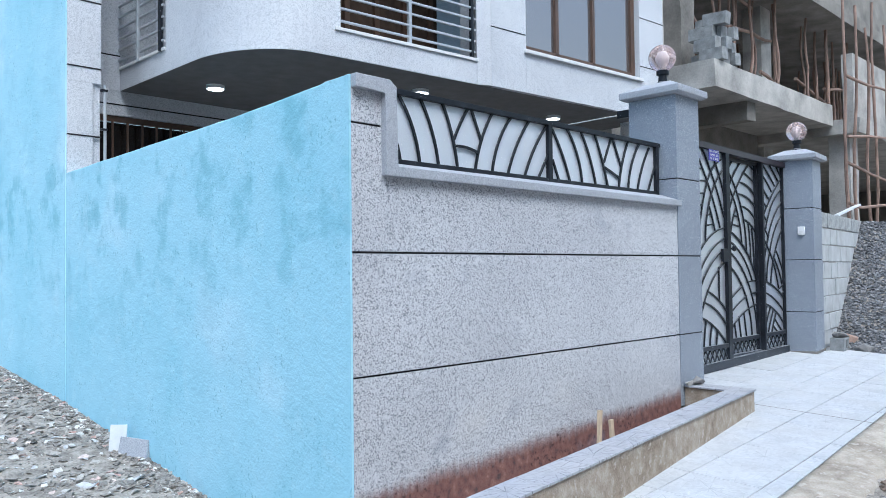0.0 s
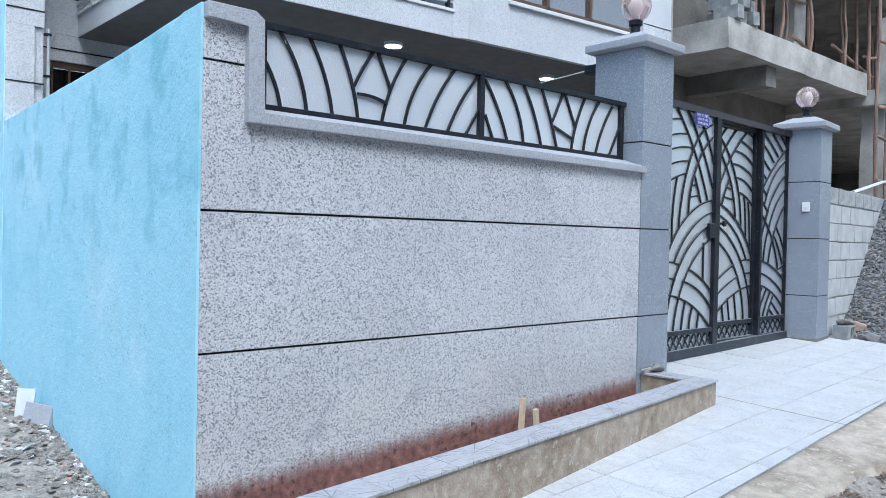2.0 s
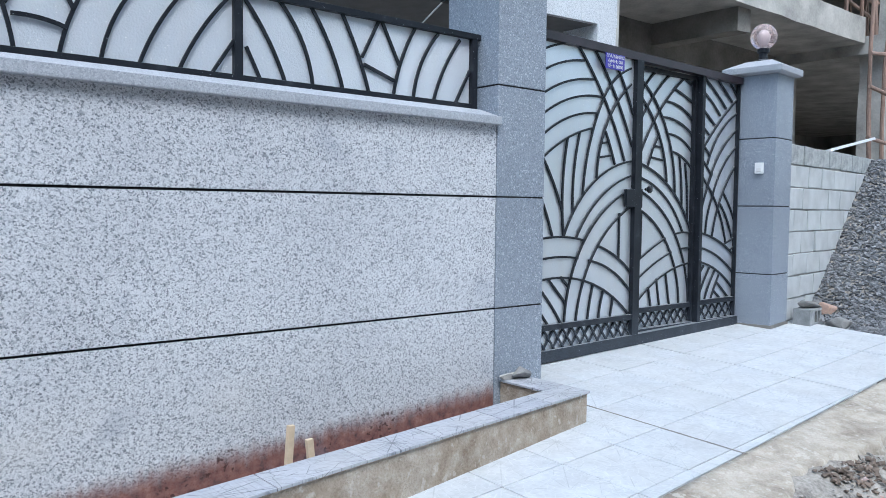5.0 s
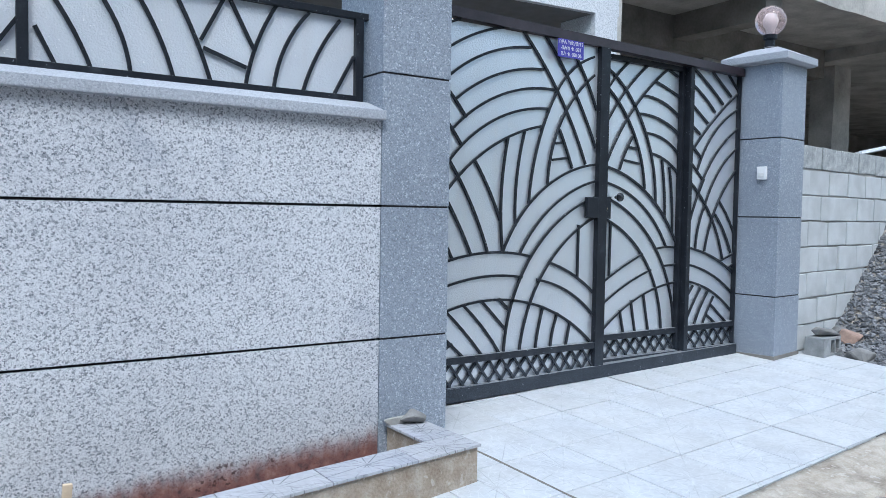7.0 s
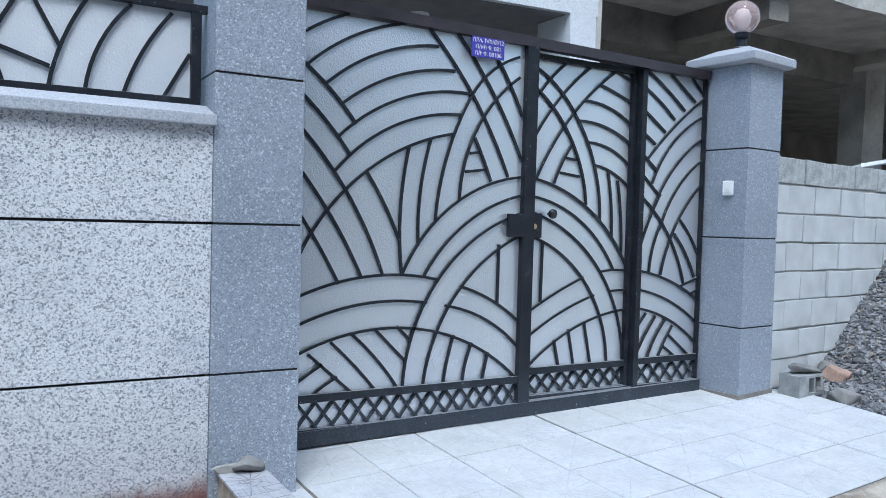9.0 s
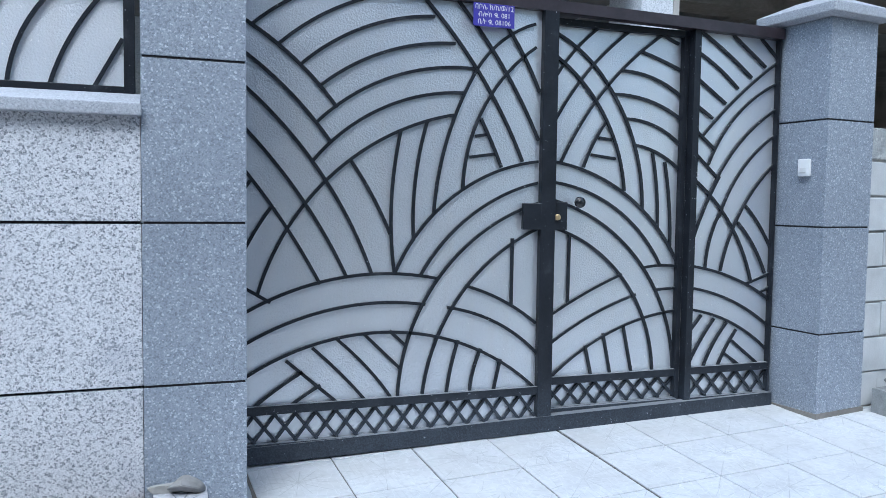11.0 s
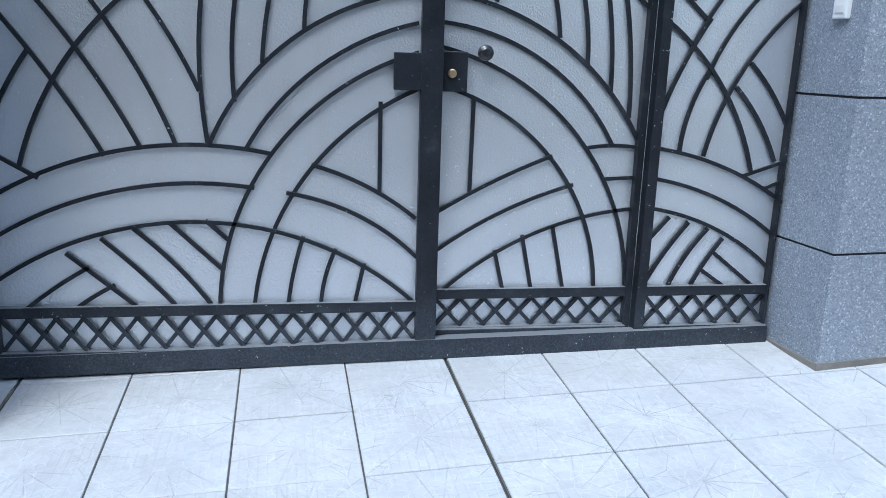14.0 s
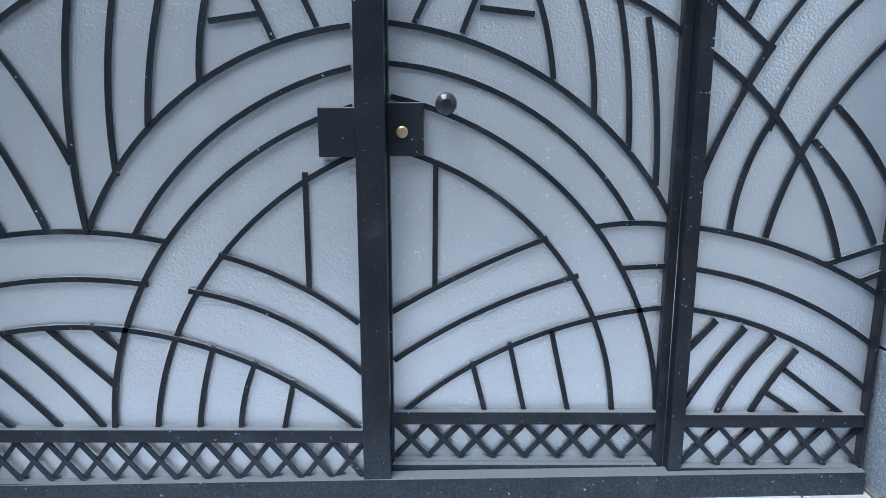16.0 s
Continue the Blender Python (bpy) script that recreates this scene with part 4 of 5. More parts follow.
xk = XL
while xk < XR - 0.05:
    xe = min(xk + 0.44, XR + 0.004)
    cap_tile(((xk + 0.002, outer(xk)), (xe - 0.002, outer(xe)), (xe - 0.002, inner(xe)), (xk + 0.002, inner(xk))))
    xk += 0.44
cap_tile(((3.59, inner(3.59) + 0.003), (3.80, inner(3.80) + 0.003), (3.80, -0.012), (3.59, -0.012)))
for px, pz, lean in ((2.06, 0.125, 4), (2.20, 0.055, -6)):
    peg = thing("wooden_peg", "raw timber peg standing in the planter soil", "peg", (px, -0.16 if px < 2.1 else -0.20, -0.28), "pegs in the planter")
    part("stake", box(-0.017, 0.017, -0.012, 0.012, 0.0, pz + 0.29, 0.002), M_peg, peg)
    peg.rotation_euler = (0, radians(lean), 0)
stone = tagged(part("stone", rock_mesh((0.085, 0.06, 0.062), 5), M_rock), "broken grey stone lying on the planter cap", "stone")
stone.location = (3.715, -0.075, 0.150)

# ---- house: ground floor, balcony and upper storey ----
HZ = 3.315


def face_y(x):
    return 2.97 - 0.083 * (x - 2.3)


house = thing("house", "two-storey house in grey speckled render with a rounded balcony", "house", (4.0, 6.0, -0.05))
HINV = Matrix.Translation((-4.0, -6.0, 0.05))


def hpart(name, bm, mat, parent=None, label=""):
    p = parent if parent is not None else house
    bmesh.ops.transform(bm, matrix=HINV, verts=bm.verts)
    return part(name, bm, mat, p, label)


# the plan of the balcony: straight flank, rounded corner, straight front
CURVE = [(1.22, 4.05)] + [(2.02 - 0.80 * math.cos(a), 4.05 - 1.045 * math.sin(a)) for a in np.linspace(0.12, math.pi / 2, 13)]
FRONT_END = 7.82
plan = [(1.22, 6.0)] + CURVE + [(FRONT_END, face_y(FRONT_END)), (FRONT_END, 6.0)]


def strip(points, z0, z1, thick, bevel=0.0):
    """A wall of some thickness along a plan line, its back towards the house."""
    n = len(points)
    back = []
    for i in range(n):
        a, b = points[max(0, i - 1)], points[min(n - 1, i + 1)]
        d = math.hypot(b[0] - a[0], b[1] - a[1])
        back.append((points[i][0] - (b[1] - a[1]) / d * thick, points[i][1] + (b[0] - a[0]) / d * thick))
    return prism(list(points) + back[::-1], z0, z1, bevel)


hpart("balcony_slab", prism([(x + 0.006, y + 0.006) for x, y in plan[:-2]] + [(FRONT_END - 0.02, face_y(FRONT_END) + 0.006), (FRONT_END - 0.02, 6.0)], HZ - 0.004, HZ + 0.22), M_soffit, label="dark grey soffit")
solid = [(1.22, 4.70), (1.22, 4.05)] + CURVE[1:] + [(2.25, face_y(2.25))]
hpart("balcony_wall", strip(solid, HZ, 7.2, 0.16), M_house, label="rounded speckled render")
hpart("balcony_wall", strip([(1.22, 5.895), (1.22, 4.703)], HZ, HZ + 0.24, 0.16), M_house)
hpart("balcony_wall", strip([(2.252, face_y(2.252)), (4.13, face_y(4.13))], HZ, HZ + 0.27, 0.16), M_house)
hpart("corner_pier", strip([(4.133, face_y(4.133)), (4.30, face_y(4.30) - 0.06)], HZ, 7.2, 0.5), M_house)
hpart("front_wall", strip([(4.302, face_y(4.302) - 0.06), (4.90, face_y(4.90) - 0.06)], HZ, 7.2, 0.25), M_house)
hpart("front_wall", strip([(4.902, face_y(4.902) - 0.06), (7.24, face_y(7.24) - 0.06)], HZ, 3.80, 0.25), M_house)
hpart("front_wall", strip([(7.242, face_y(7.242) - 0.06), (FRONT_END, face_y(FRONT_END) - 0.06)], HZ, 7.2, 0.25), M_house)
hpart("flank_wall", box(FRONT_END - 0.2, FRONT_END, face_y(FRONT_END) + 0.20, 9.0, HZ, 7.2), M_house)
hpart("window_sill", strip([(4.86, face_y(4.86) - 0.10), (7.28, face_y(7.28) - 0.10)], 3.80, 3.845, 0.3, 0.006), M_white, label="white window ledge")
for z in (4.02, 4.72):
    hpart("joint", strip([(4.30, face_y(4.30) - 0.063), (4.90, face_y(4.90) - 0.063)], z, z + 0.012, 0.02), M_groove)
    hpart("joint", strip([(7.242, face_y(7.242) - 0.063), (FRONT_END + 0.003, face_y(FRONT_END) - 0.063)], z, z + 0.012, 0.02), M_groove)
# large brown window of the upper room
win = hpart("window_frame", strip([(4.90, face_y(4.90) + 0.02), (4.98, face_y(4.98) + 0.02)], 3.845, 7.0, 0.08), M_brown, label="brown window frame")
for xa, xb in ((5.55, 5.61), (6.30, 6.35), (7.16, 7.24)):
    hpart("mullion", strip([(xa, face_y(xa) + 0.02), (xb, face_y(xb) + 0.02)], 3.845, 7.0, 0.08), M_brown, win)
hpart("mullion", strip([(4.981, face_y(4.981) + 0.02), (7.159, face_y(7.159) + 0.02)], 3.847, 3.93, 0.08), M_brown, win)
hpart("pane", strip([(4.95, face_y(4.95) + 0.06), (7.2, face_y(7.2) + 0.06)], 3.90, 7.0, 0.008), M_glass, win)
# balcony back wall, with a brown glazed front
hpart("back_wall", box(1.25, 4.6, 4.75, 5.0, HZ + 0.22, 7.2), M_house)
door = hpart("balcony_door", box(2.5, 5.2, 4.55, 4.62, HZ + 0.23, 6.2, 0.01), M_curtain, label="brown curtained balcony door")
for k in range(6):
    hpart("stile", box(2.5 + 0.5 * k, 2.58 + 0.5 * k, 4.50, 4.56, HZ + 0.23, 6.2, 0.005), M_brown, door)


def railing(points, z_base, label):
    """Horizontal tube rails on flat posts, with a base plate."""
    rail = hpart("railing", strip(points, z_base, z_base + 0.035, 0.10, 0.004), M_white, label=label)
    for k in range(6):
        z = z_base + 0.10 + 0.13 * k
        hpart("rail", strip([(x, y + 0.035) for x, y in points], z, z + 0.026, 0.026, 0.006), M_rail, rail)
    (xa, ya), (xb, yb) = points[0], points[-1]
    for f in (0.01, 0.5, 0.97):
        x, y = xa + (xb - xa) * f, ya + (yb - ya) * f
        hpart("post", box(x - 0.02, x + 0.02, y + 0.03, y + 0.07, z_base, z_base + 0.9, 0.003), M_black if f > 0.9 else M_rail, rail)


railing([(2.18, face_y(2.18) - 0.02), (4.14, face_y(4.14) - 0.02)], HZ + 0.268, "grey tube balcony railing on a white ledge")
railing([(1.20, 5.89), (1.20, 4.71)], HZ + 0.24, "grey tube side railing")
# ground floor
hpart("ground_floor_wall", box(0.52, 0.93, 5.9, 6.15, -0.3, HZ), M_house)
hpart("ground_floor_wall", box(0.932, 2.45, 5.9, 6.15, 3.02, HZ), M_house)
hpart("ground_floor_wall", box(0.932, 2.45, 5.9, 6.15, -0.3, 1.3), M_house)
hpart("ground_floor_wall", box(2.452, 7.3, 5.9, 6.15, -0.3, HZ), M_house)
hpart("upper_wall", box(0.52, 2.7, 5.9, 6.15, HZ + 0.002, 7.2), M_house)
hpart("pilaster", box(0.508, 0.62, 4.965, 5.89, -0.3, 7.2), M_house)
hpart("pilaster", box(0.285, 0.535, 4.935, 4.964, 2.16, 3.12), M_house)
hpart("pilaster", box(0.285, 0.62, 4.935, 4.964, 3.122, 7.2), M_house, label="speckled render corner strip")
for z in (2.56, 3.27, 3.96):
    hpart("joint", box(0.284, 0.622, 4.930, 4.95, z, z + 0.014), M_groove)
hpart("joint", box(0.6, 2.6, 5.894, 5.92, 3.14, 3.155), M_groove)
hpart("joint", box(0.6, 1.22, 5.894, 5.92, 3.72, 3.735), M_groove)
gw = hpart("window_frame", box(0.935, 2.448, 5.93, 6.0, 2.95, 3.015), M_brown, label="brown ground-floor window")
for k in range(9):
    hpart("window_bar", box(0.95 + 0.18 * k, 0.972 + 0.18 * k, 5.915, 5.935, 1.305, 2.95), M_brown, gw)
hpart("pane", box(0.935, 2.448, 6.02, 6.03, 1.3, 2.95), M_glass_dark, gw)
# corner column under the front
hpart("column", prism(((7.50, face_y(7.5) - 0.062), (7.80, face_y(7.8) - 0.062), (7.80, 3.0), (7.50, 3.0)), -0.1, HZ - 0.001), M_house)
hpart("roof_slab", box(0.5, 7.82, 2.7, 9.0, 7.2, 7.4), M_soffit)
for px, py in ((1.91, 4.90), (3.83, 3.47), (6.32, 3.36)):
    dl = thing("ceiling_light", "round white lit ceiling light under the balcony", "light", (px, py, HZ - 0.004), "ceiling lights under the balcony")
    part("rim", revolve(((0.105, 0.0), (0.105, -0.035), (0.098, -0.04)), 32), M_plastic, dl, "white rim")
    part("diffuser", revolve(((0.096, -0.038), (0.094, -0.046), (0.05, -0.048)), 32), M_lamp, dl, "glowing diffuser")



# ---- unfinished concrete building beside the house ----
site = thing("unfinished_building", "raw concrete building frame under construction with timber props", "building", (12.0, 5.0, -0.1))
SINV = Matrix.Translation((-12.0, -5.0, 0.1))


def spart(name, bm, mat, label="", parent=None):
    bmesh.ops.transform(bm, matrix=SINV, verts=bm.verts)
    return part(name, bm, mat, parent if parent is not None else site, label)


def rough_box(x0, x1, y0, y1, z0, z1, amp=0.02, cell=0.35):
    """A cast concrete member with uneven faces."""
    bm = box(x0, x1, y0, y1, z0, z1)
    cuts = max(1, min(10, int(max(x1 - x0, y1 - y0, z1 - z0) / cell)))
    bmesh.ops.subdivide_edges(bm, edges=list(bm.edges), cuts=cuts, use_grid_fill=True)
    for v in bm.verts:
        v.co += Vector((noise.noise(v.co * 2.3), noise.noise(v.co * 2.3 + Vector((9, 0, 0))), noise.noise(v.co * 2.3 + Vector((0, 9, 0))))) * amp
    return bm


spart("slab", rough_box(8.5, 13.5, 1.98, 9.0, 3.86, 4.27, 0.02), M_concrete, "rough first-floor slab")
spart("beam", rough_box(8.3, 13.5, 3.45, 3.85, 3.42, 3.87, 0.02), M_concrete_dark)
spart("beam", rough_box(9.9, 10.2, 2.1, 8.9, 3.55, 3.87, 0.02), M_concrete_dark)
spart("column", rough_box(8.05, 8.40, 3.5, 3.85, -0.1, 3.88, 0.02), M_concrete)
spart("column", rough_box(10.65, 11.05, 3.55, 3.9, -0.1, 3.43, 0.02), M_concrete)
spart("column", rough_box(8.95, 9.40, 2.75, 3.15, 4.26, 6.75, 0.02), M_concrete_dark)
spart("column", rough_box(13.9, 14.4, 3.5, 3.9, -0.1, 6.75, 0.02), M_concrete)
spart("column", rough_box(13.75, 14.2, 1.75, 2.15, -0.1, 3.72, 0.025), M_concrete, "pitted concrete column")
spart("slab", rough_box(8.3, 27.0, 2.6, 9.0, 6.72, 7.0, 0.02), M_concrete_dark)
spart("slab", rough_box(13.52, 27.0, 1.5, 9.0, 3.70, 3.98, 0.02), M_concrete)
spart("parapet", rough_box(13.6, 27.0, 1.62, 1.82, 3.97, 5.25, 0.015), M_concrete)
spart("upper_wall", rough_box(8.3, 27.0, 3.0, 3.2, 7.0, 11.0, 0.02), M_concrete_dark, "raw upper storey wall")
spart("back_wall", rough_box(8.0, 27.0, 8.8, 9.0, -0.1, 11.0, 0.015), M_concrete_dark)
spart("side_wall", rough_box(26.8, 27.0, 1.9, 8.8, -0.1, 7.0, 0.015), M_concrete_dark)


def pole_mesh(a, b, r, seed):
    """A peeled eucalyptus pole, tapered and slightly crooked."""
    rnd = random.Random(seed)
    a, b = Vector(a), Vector(b)
    d = (b - a).normalized()
    side = d.cross(Vector((0.3, 0.9, 0.31))).normalized()
    up = d.cross(side)
    bm = bmesh.new()
    rings = []
    for i in range(8):
        f = i / 7
        c = a.lerp(b, f) + side * 0.05 * noise.noise(Vector((seed, f * 3, 0))) * 1.6 + up * 0.05 * noise.noise(Vector((seed + 40, f * 3, 0))) * 1.6
        rr = r * (1 - 0.3 * f) * rnd.uniform(0.9, 1.12)
        rings.append([bm.verts.new(c + side * rr * math.cos(k * math.pi / 3.5) + up * rr * math.sin(k * math.pi / 3.5)) for k in range(7)])
    for p, q in zip(rings, rings[1:]):
        for k in range(7):
            bm.faces.new((p[k], p[(k + 1) % 7], q[(k + 1) % 7], q[k]))
    bm.faces.new(rings[0][::-1])
    bm.faces.new(rings[-1])
    return bm


def straight_rod(a, b, r):
    a, b = Vector(a), Vector(b)
    bm = revolve(((r, 0.0), (r, (b - a).length)), 8)
    bmesh.ops.transform(bm, matrix=Matrix.Translation(a) @ (b - a).to_track_quat("Z", "Y").to_matrix().to_4x4(), verts=bm.verts)
    return bm


prnd = random.Random(11)
for k in range(52):
    x = 9.7 + 0.29 * k + prnd.uniform(-0.1, 0.1)
    y = prnd.choice((3.3, 4.2, 5.2)) + prnd.uniform(-0.2, 0.2)
    spart("timber_prop", pole_mesh((x, y, 4.26 if x < 13.5 else 3.97), (x + prnd.uniform(-0.12, 0.12), y, 6.74), prnd.uniform(0.028, 0.05), k), M_wood)
for k in range(7):
    z = prnd.uniform(4.7, 6.4)
    x = 10.5 + 1.2 * k
    spart("timber_brace", pole_mesh((x - 1.0, 3.2 + 0.1 * (k % 3), z - prnd.uniform(-0.5, 0.5)), (x + 1.4, 3.25 + 0.1 * (k % 3), z + prnd.uniform(-0.6, 0.6)), 0.04, 60 + k), M_wood)
for k in range(6):
    x = 12.0 + 0.62 * k
    spart("scaffold_pole", pole_mesh((x, 1.25 + 0.1 * (k % 2), -0.1), (x + prnd.uniform(-0.15, 0.15), 1.3, 6.2 - 0.3 * (k % 3)), 0.034, 80 + k), M_wood)
for k, (z, dz) in enumerate(((2.2, 0.1), (2.9, -0.35), (3.35, 0.5), (4.4, 0.15), (1.7, 0.2))):
    spart("scaffold_ledger", pole_mesh((11.7, 1.16, z), (16.2, 1.2, z + dz), 0.028, 95 + k), M_wood)
spart("door_frame", box(16.2, 17.0, 5.4, 5.5, -0.1, 2.4, 0.01), M_wood, "rust-brown timber frame")

# hollow blocks piled on the slab edge
one = bmesh.new()
add_box(one, -0.2, 0.2, -0.075, 0.075, 0.0, 0.19, 0.006)
add_box(one, -0.17, -0.02, -0.05, 0.05, 0.15, 0.196)
add_box(one, 0.02, 0.17, -0.05, 0.05, 0.15, 0.196)
pile_block = tagged(part("concrete_block", one, M_block_dark), "grey hollow concrete block piled on the slab edge", "block", "blocks piled on the slab")
pile_block.matrix_basis = pose(8.75, 2.12, 4.29, 0, 0, 84)
brnd = random.Random(4)
for row, count in enumerate((5, 4, 4, 2)):
    for k in range(count):
        if row == 0 and k == 0:
            continue
        copy_thing(pile_block, pose(8.75 + 0.17 * k + 0.05 * row, 2.14 + 0.10 * ((k * 2 + row) % 3), 4.29 + 0.197 * row, brnd.uniform(-4, 4), brnd.uniform(-5, 5) if row == 3 else 0, 84 + brnd.uniform(-9, 9)))

# unseen wall added across the street; it darkens the gate sheet's upper reflection
tagged(part("wall_opposite_unseen", box(-24, 11.5, -11.4, -11.0, -0.6, 9.5), M_far), "plain dark wall across the street, out of view, added to darken reflections", "wall", kind="structure")

# ---- small things on the house front ----
spot = thing("security_camera", "black security camera mounted on the back of the gate pillar", "camera", (3.66, 0.455, 2.55))
part("housing", box(-0.05, 0.05, 0.03, 0.16, -0.035, 0.035, 0.008), M_black, spot)
part("bracket", box(-0.015, 0.015, 0.0, 0.03, -0.02, 0.02, 0.003), M_black, spot)
pipe = tagged(part("white_cable", straight_rod((3.66, 0.60, 2.555), (4.62, 2.16, 2.765), 0.006), M_white), "thin white cable from the camera to the house", "cable")
broken = tagged(part("broken_concrete_edge", rough_box(7.825, 7.885, face_y(7.82) - 0.04, face_y(7.82) + 0.2, -0.1, 5.5, 0.03, 0.18), M_concrete), "ragged concrete edge beside the house column", "concrete")

conduit = thing("conduit", "thin grey conduit pipe clipped to the house corner", "pipe", (0.66, 4.93, 1.9))
part("pipe", straight_rod((0, 0, 0), (0, 0, 1.22), 0.016), M_rail, conduit)
for z in (0.25, 0.75, 1.16):
    part("clip", box(-0.045, 0.022, -0.022, 0.022, z - 0.012, z + 0.012, 0.003), M_black, conduit, "black pipe clip")

# ---- stones, blocks and rubble ----
brick = bmesh.new()
add_box(brick, -0.20, 0.20, -0.095, 0.095, 0.0, 0.032, 0.004)
add_box(brick, -0.20, 0.17, -0.095, 0.095, 0.160, 0.190, 0.004)
add_box(brick, -0.20, -0.045, -0.093, 0.095, 0.030, 0.162, 0.004)
add_box(brick, 0.035, 0.070, -0.090, 0.095, 0.030, 0.162, 0.004)
add_box(brick, 0.160, 0.195, -0.085, 0.095, 0.030, 0.150, 0.004)
add_box(brick, -0.048, 0.190, 0.065, 0.094, 0.031, 0.161, 0.003)
bb = tagged(part("broken_block", brick, M_block_dark), "broken hollow concrete block lying by the pillar foot", "block")
bb.matrix_basis = pose(7.90, 0.13, 0.070, 0, 0, 6) @ Matrix.Scale(0.85, 4)
cap_stone = tagged(part("stone", rock_mesh((0.19, 0.10, 0.055), 27, 0.8), M_rock), "flat grey stone lying on the broken block", "stone")
cap_stone.matrix_basis = pose(7.92, 0.13, 0.258, 4, 6, 10)
patch_bm = rock_mesh((0.10, 0.05, 0.05), 17, 0.5)
patch = tagged(part("cement_lump", patch_bm, M_mortar), "dried cement lump at the pillar foot", "cement")
patch.location = (3.66, -0.045, 0.138)
for x, y, z, s, seed, mat, lab in ((8.36, 0.16, 0.27, 0.12, 3, M_rock_red, "reddish field stone on the gravel heap"), (8.06, -0.10, 0.06, 0.13, 7, M_rock, "flat grey stone by the gravel heap"),
                                   (8.42, 0.24, 0.36, 0.11, 9, M_rock, "grey stone on the gravel heap"), (8.05, 0.12, 0.16, 0.09, 12, M_rock, "grey stone on the gravel heap")):
    st = tagged(part("stone", rock_mesh((s * 1.2, s, s * 0.9), seed), mat), lab, "stone")
    st.location = (x, y, ground_z(x, y) + 0.3 * s)
slab_piece = tagged(part("granite_offcut", prism(((-0.15, 0.0), (0.15, 0.0), (0.15, 0.17), (-0.14, 0.16)), -0.02, 0.02, 0.006), M_trim), "grey granite offcut leaning on the blue wall", "offcut")
slab_piece.matrix_basis = pose(0.075, 2.90, ground_z(0.075, 2.90) - 0.02, 0, 0, -68) @ pose(0, 0, 0, 76, 0, 0) @ pose(0, 0, 0, 0, 180, 0)
board = tagged(part("white_board", box(-0.065, 0.065, -0.012, 0.012, 0.0, 0.22, 0.003), M_board), "short white board leaning on the offcut", "board")
board.matrix_basis = pose(0.04, 3.12, ground_z(0.04, 3.12) - 0.01, 0, 0, -30) @ pose(0, 0, 0, -10, 3, 0)
leaf_bm = bmesh.new()
bmesh.ops.create_grid(leaf_bm, x_segments=8, y_segments=4, size=0.5)
for v in leaf_bm.verts:
    w = 1 - (2 * v.co.x) ** 2 * 0.95
    v.co = Vector((v.co.x * 0.16, v.co.y * 0.08 * w, 0.02 * (2 * v.co.y) ** 2 + 0.012 * math.sin(v.co.x * 9)))
lf = part("dry_leaf", leaf_bm, M_leaf)
lf.modifiers.new("thickness", "SOLIDIFY").thickness = 0.002
tagged(lf, "curled dry brown leaf on the dusty ground", "leaf").matrix_basis = pose(3.60, -1.80, ground_z(3.60, -1.80) + 0.03, 8, 5, 30)


def on_left(r):
    x, y = r.uniform(-4.2, 0.25), r.uniform(-1.5, 7.5)
    if x > 0.05 * y - 0.03 or (y < 0.9 and x > -0.25):
        return None
    if r.random() > 0.35 + 1.1 * smooth01(-0.25, 0.35, noise.noise(Vector((x * 1.1, y * 1.1, 6)))):
        return None
    return (x, y, ground_z(x, y) + 0.002)


def on_street(r):
    x = r.uniform(-1.5, 8.5)
    d = abs(r.gauss(0, 0.5))
    y = tile_edge(x) - 0.36 - d
    return (x, y, ground_z(x, y) + 0.002)


def on_heap(r):
    x = r.uniform(7.72, 12.2)
    y = r.uniform(-2.3, 0.25) + 0.13 * (x - 7.69)
    edge = 7.8 + 0.35 * max(0.0, -y - 0.1) + 0.25 * noise.noise(Vector((x * 2, y * 2, 5)))
    if x < edge or y < tile_edge(min(x, 7.9)) + 0.2 - 1.2 * max(0.0, x - 8.0):
        return None
    return (x, y, ground_z(x, y) + 0.006)


scatter("rubble", 24000, on_left, (0.003, 0.060), M_chips, "pale stone and tile chips strewn on the ground", "rubble", 21, 0.35)
def by_wall(r):
    y = r.uniform(0.2, 7.0)
    x = 0.057 * min(y, 4.95) - 0.012 - abs(r.gauss(0, 0.09))
    return (x, y, ground_z(x, y) + 0.004)


def plaster_flakes(r):
    x, y = r.gauss(-0.85, 0.45), r.gauss(3.2, 1.0)
    return None if x > 0.05 * y - 0.12 else (x, y, ground_z(x, y) + 0.006)


scatter("wall_foot_debris", 2600, by_wall, (0.004, 0.040), M_chips, "chips and dirt heaped along the foot of the blue wall", "rubble", 41, 0.6)
scatter("grit", 30000, on_left, (0.002, 0.011), M_chips, "fine pale grit over the earth", "grit", 42, 0.6)
scatter("plaster_flakes", 170, plaster_flakes, (0.015, 0.075), M_lime, "flat white plaster flakes dropped on the earth", "rubble", 43, 0.22)
scatter("pebbles", 3000, on_street, (0.004, 0.034), M_chips, "small stones along the dusty street edge", "pebbles", 22, 0.5)
scatter("gravel", 30000, on_heap, (0.014, 0.045), M_gravel, "heap of crushed grey gravel against the block wall", "gravel", 23, 0.8)

# ---- concrete block wall beside the gate ----
block_wall = tagged(part("wall_blocks", box(7.69, 10.92, 0.268, 0.43, -0.1, 1.79), M_mortar), "unplastered hollow-block wall with a cement-stained top course", "wall", kind="structure")
block_wall.matrix_basis = Matrix.Translation((7.69, 0.25, 0)) @ Matrix.Rotation(math.atan(0.13), 4, "Z") @ Matrix.Translation((-7.69, -0.25, 0))
unit = {}


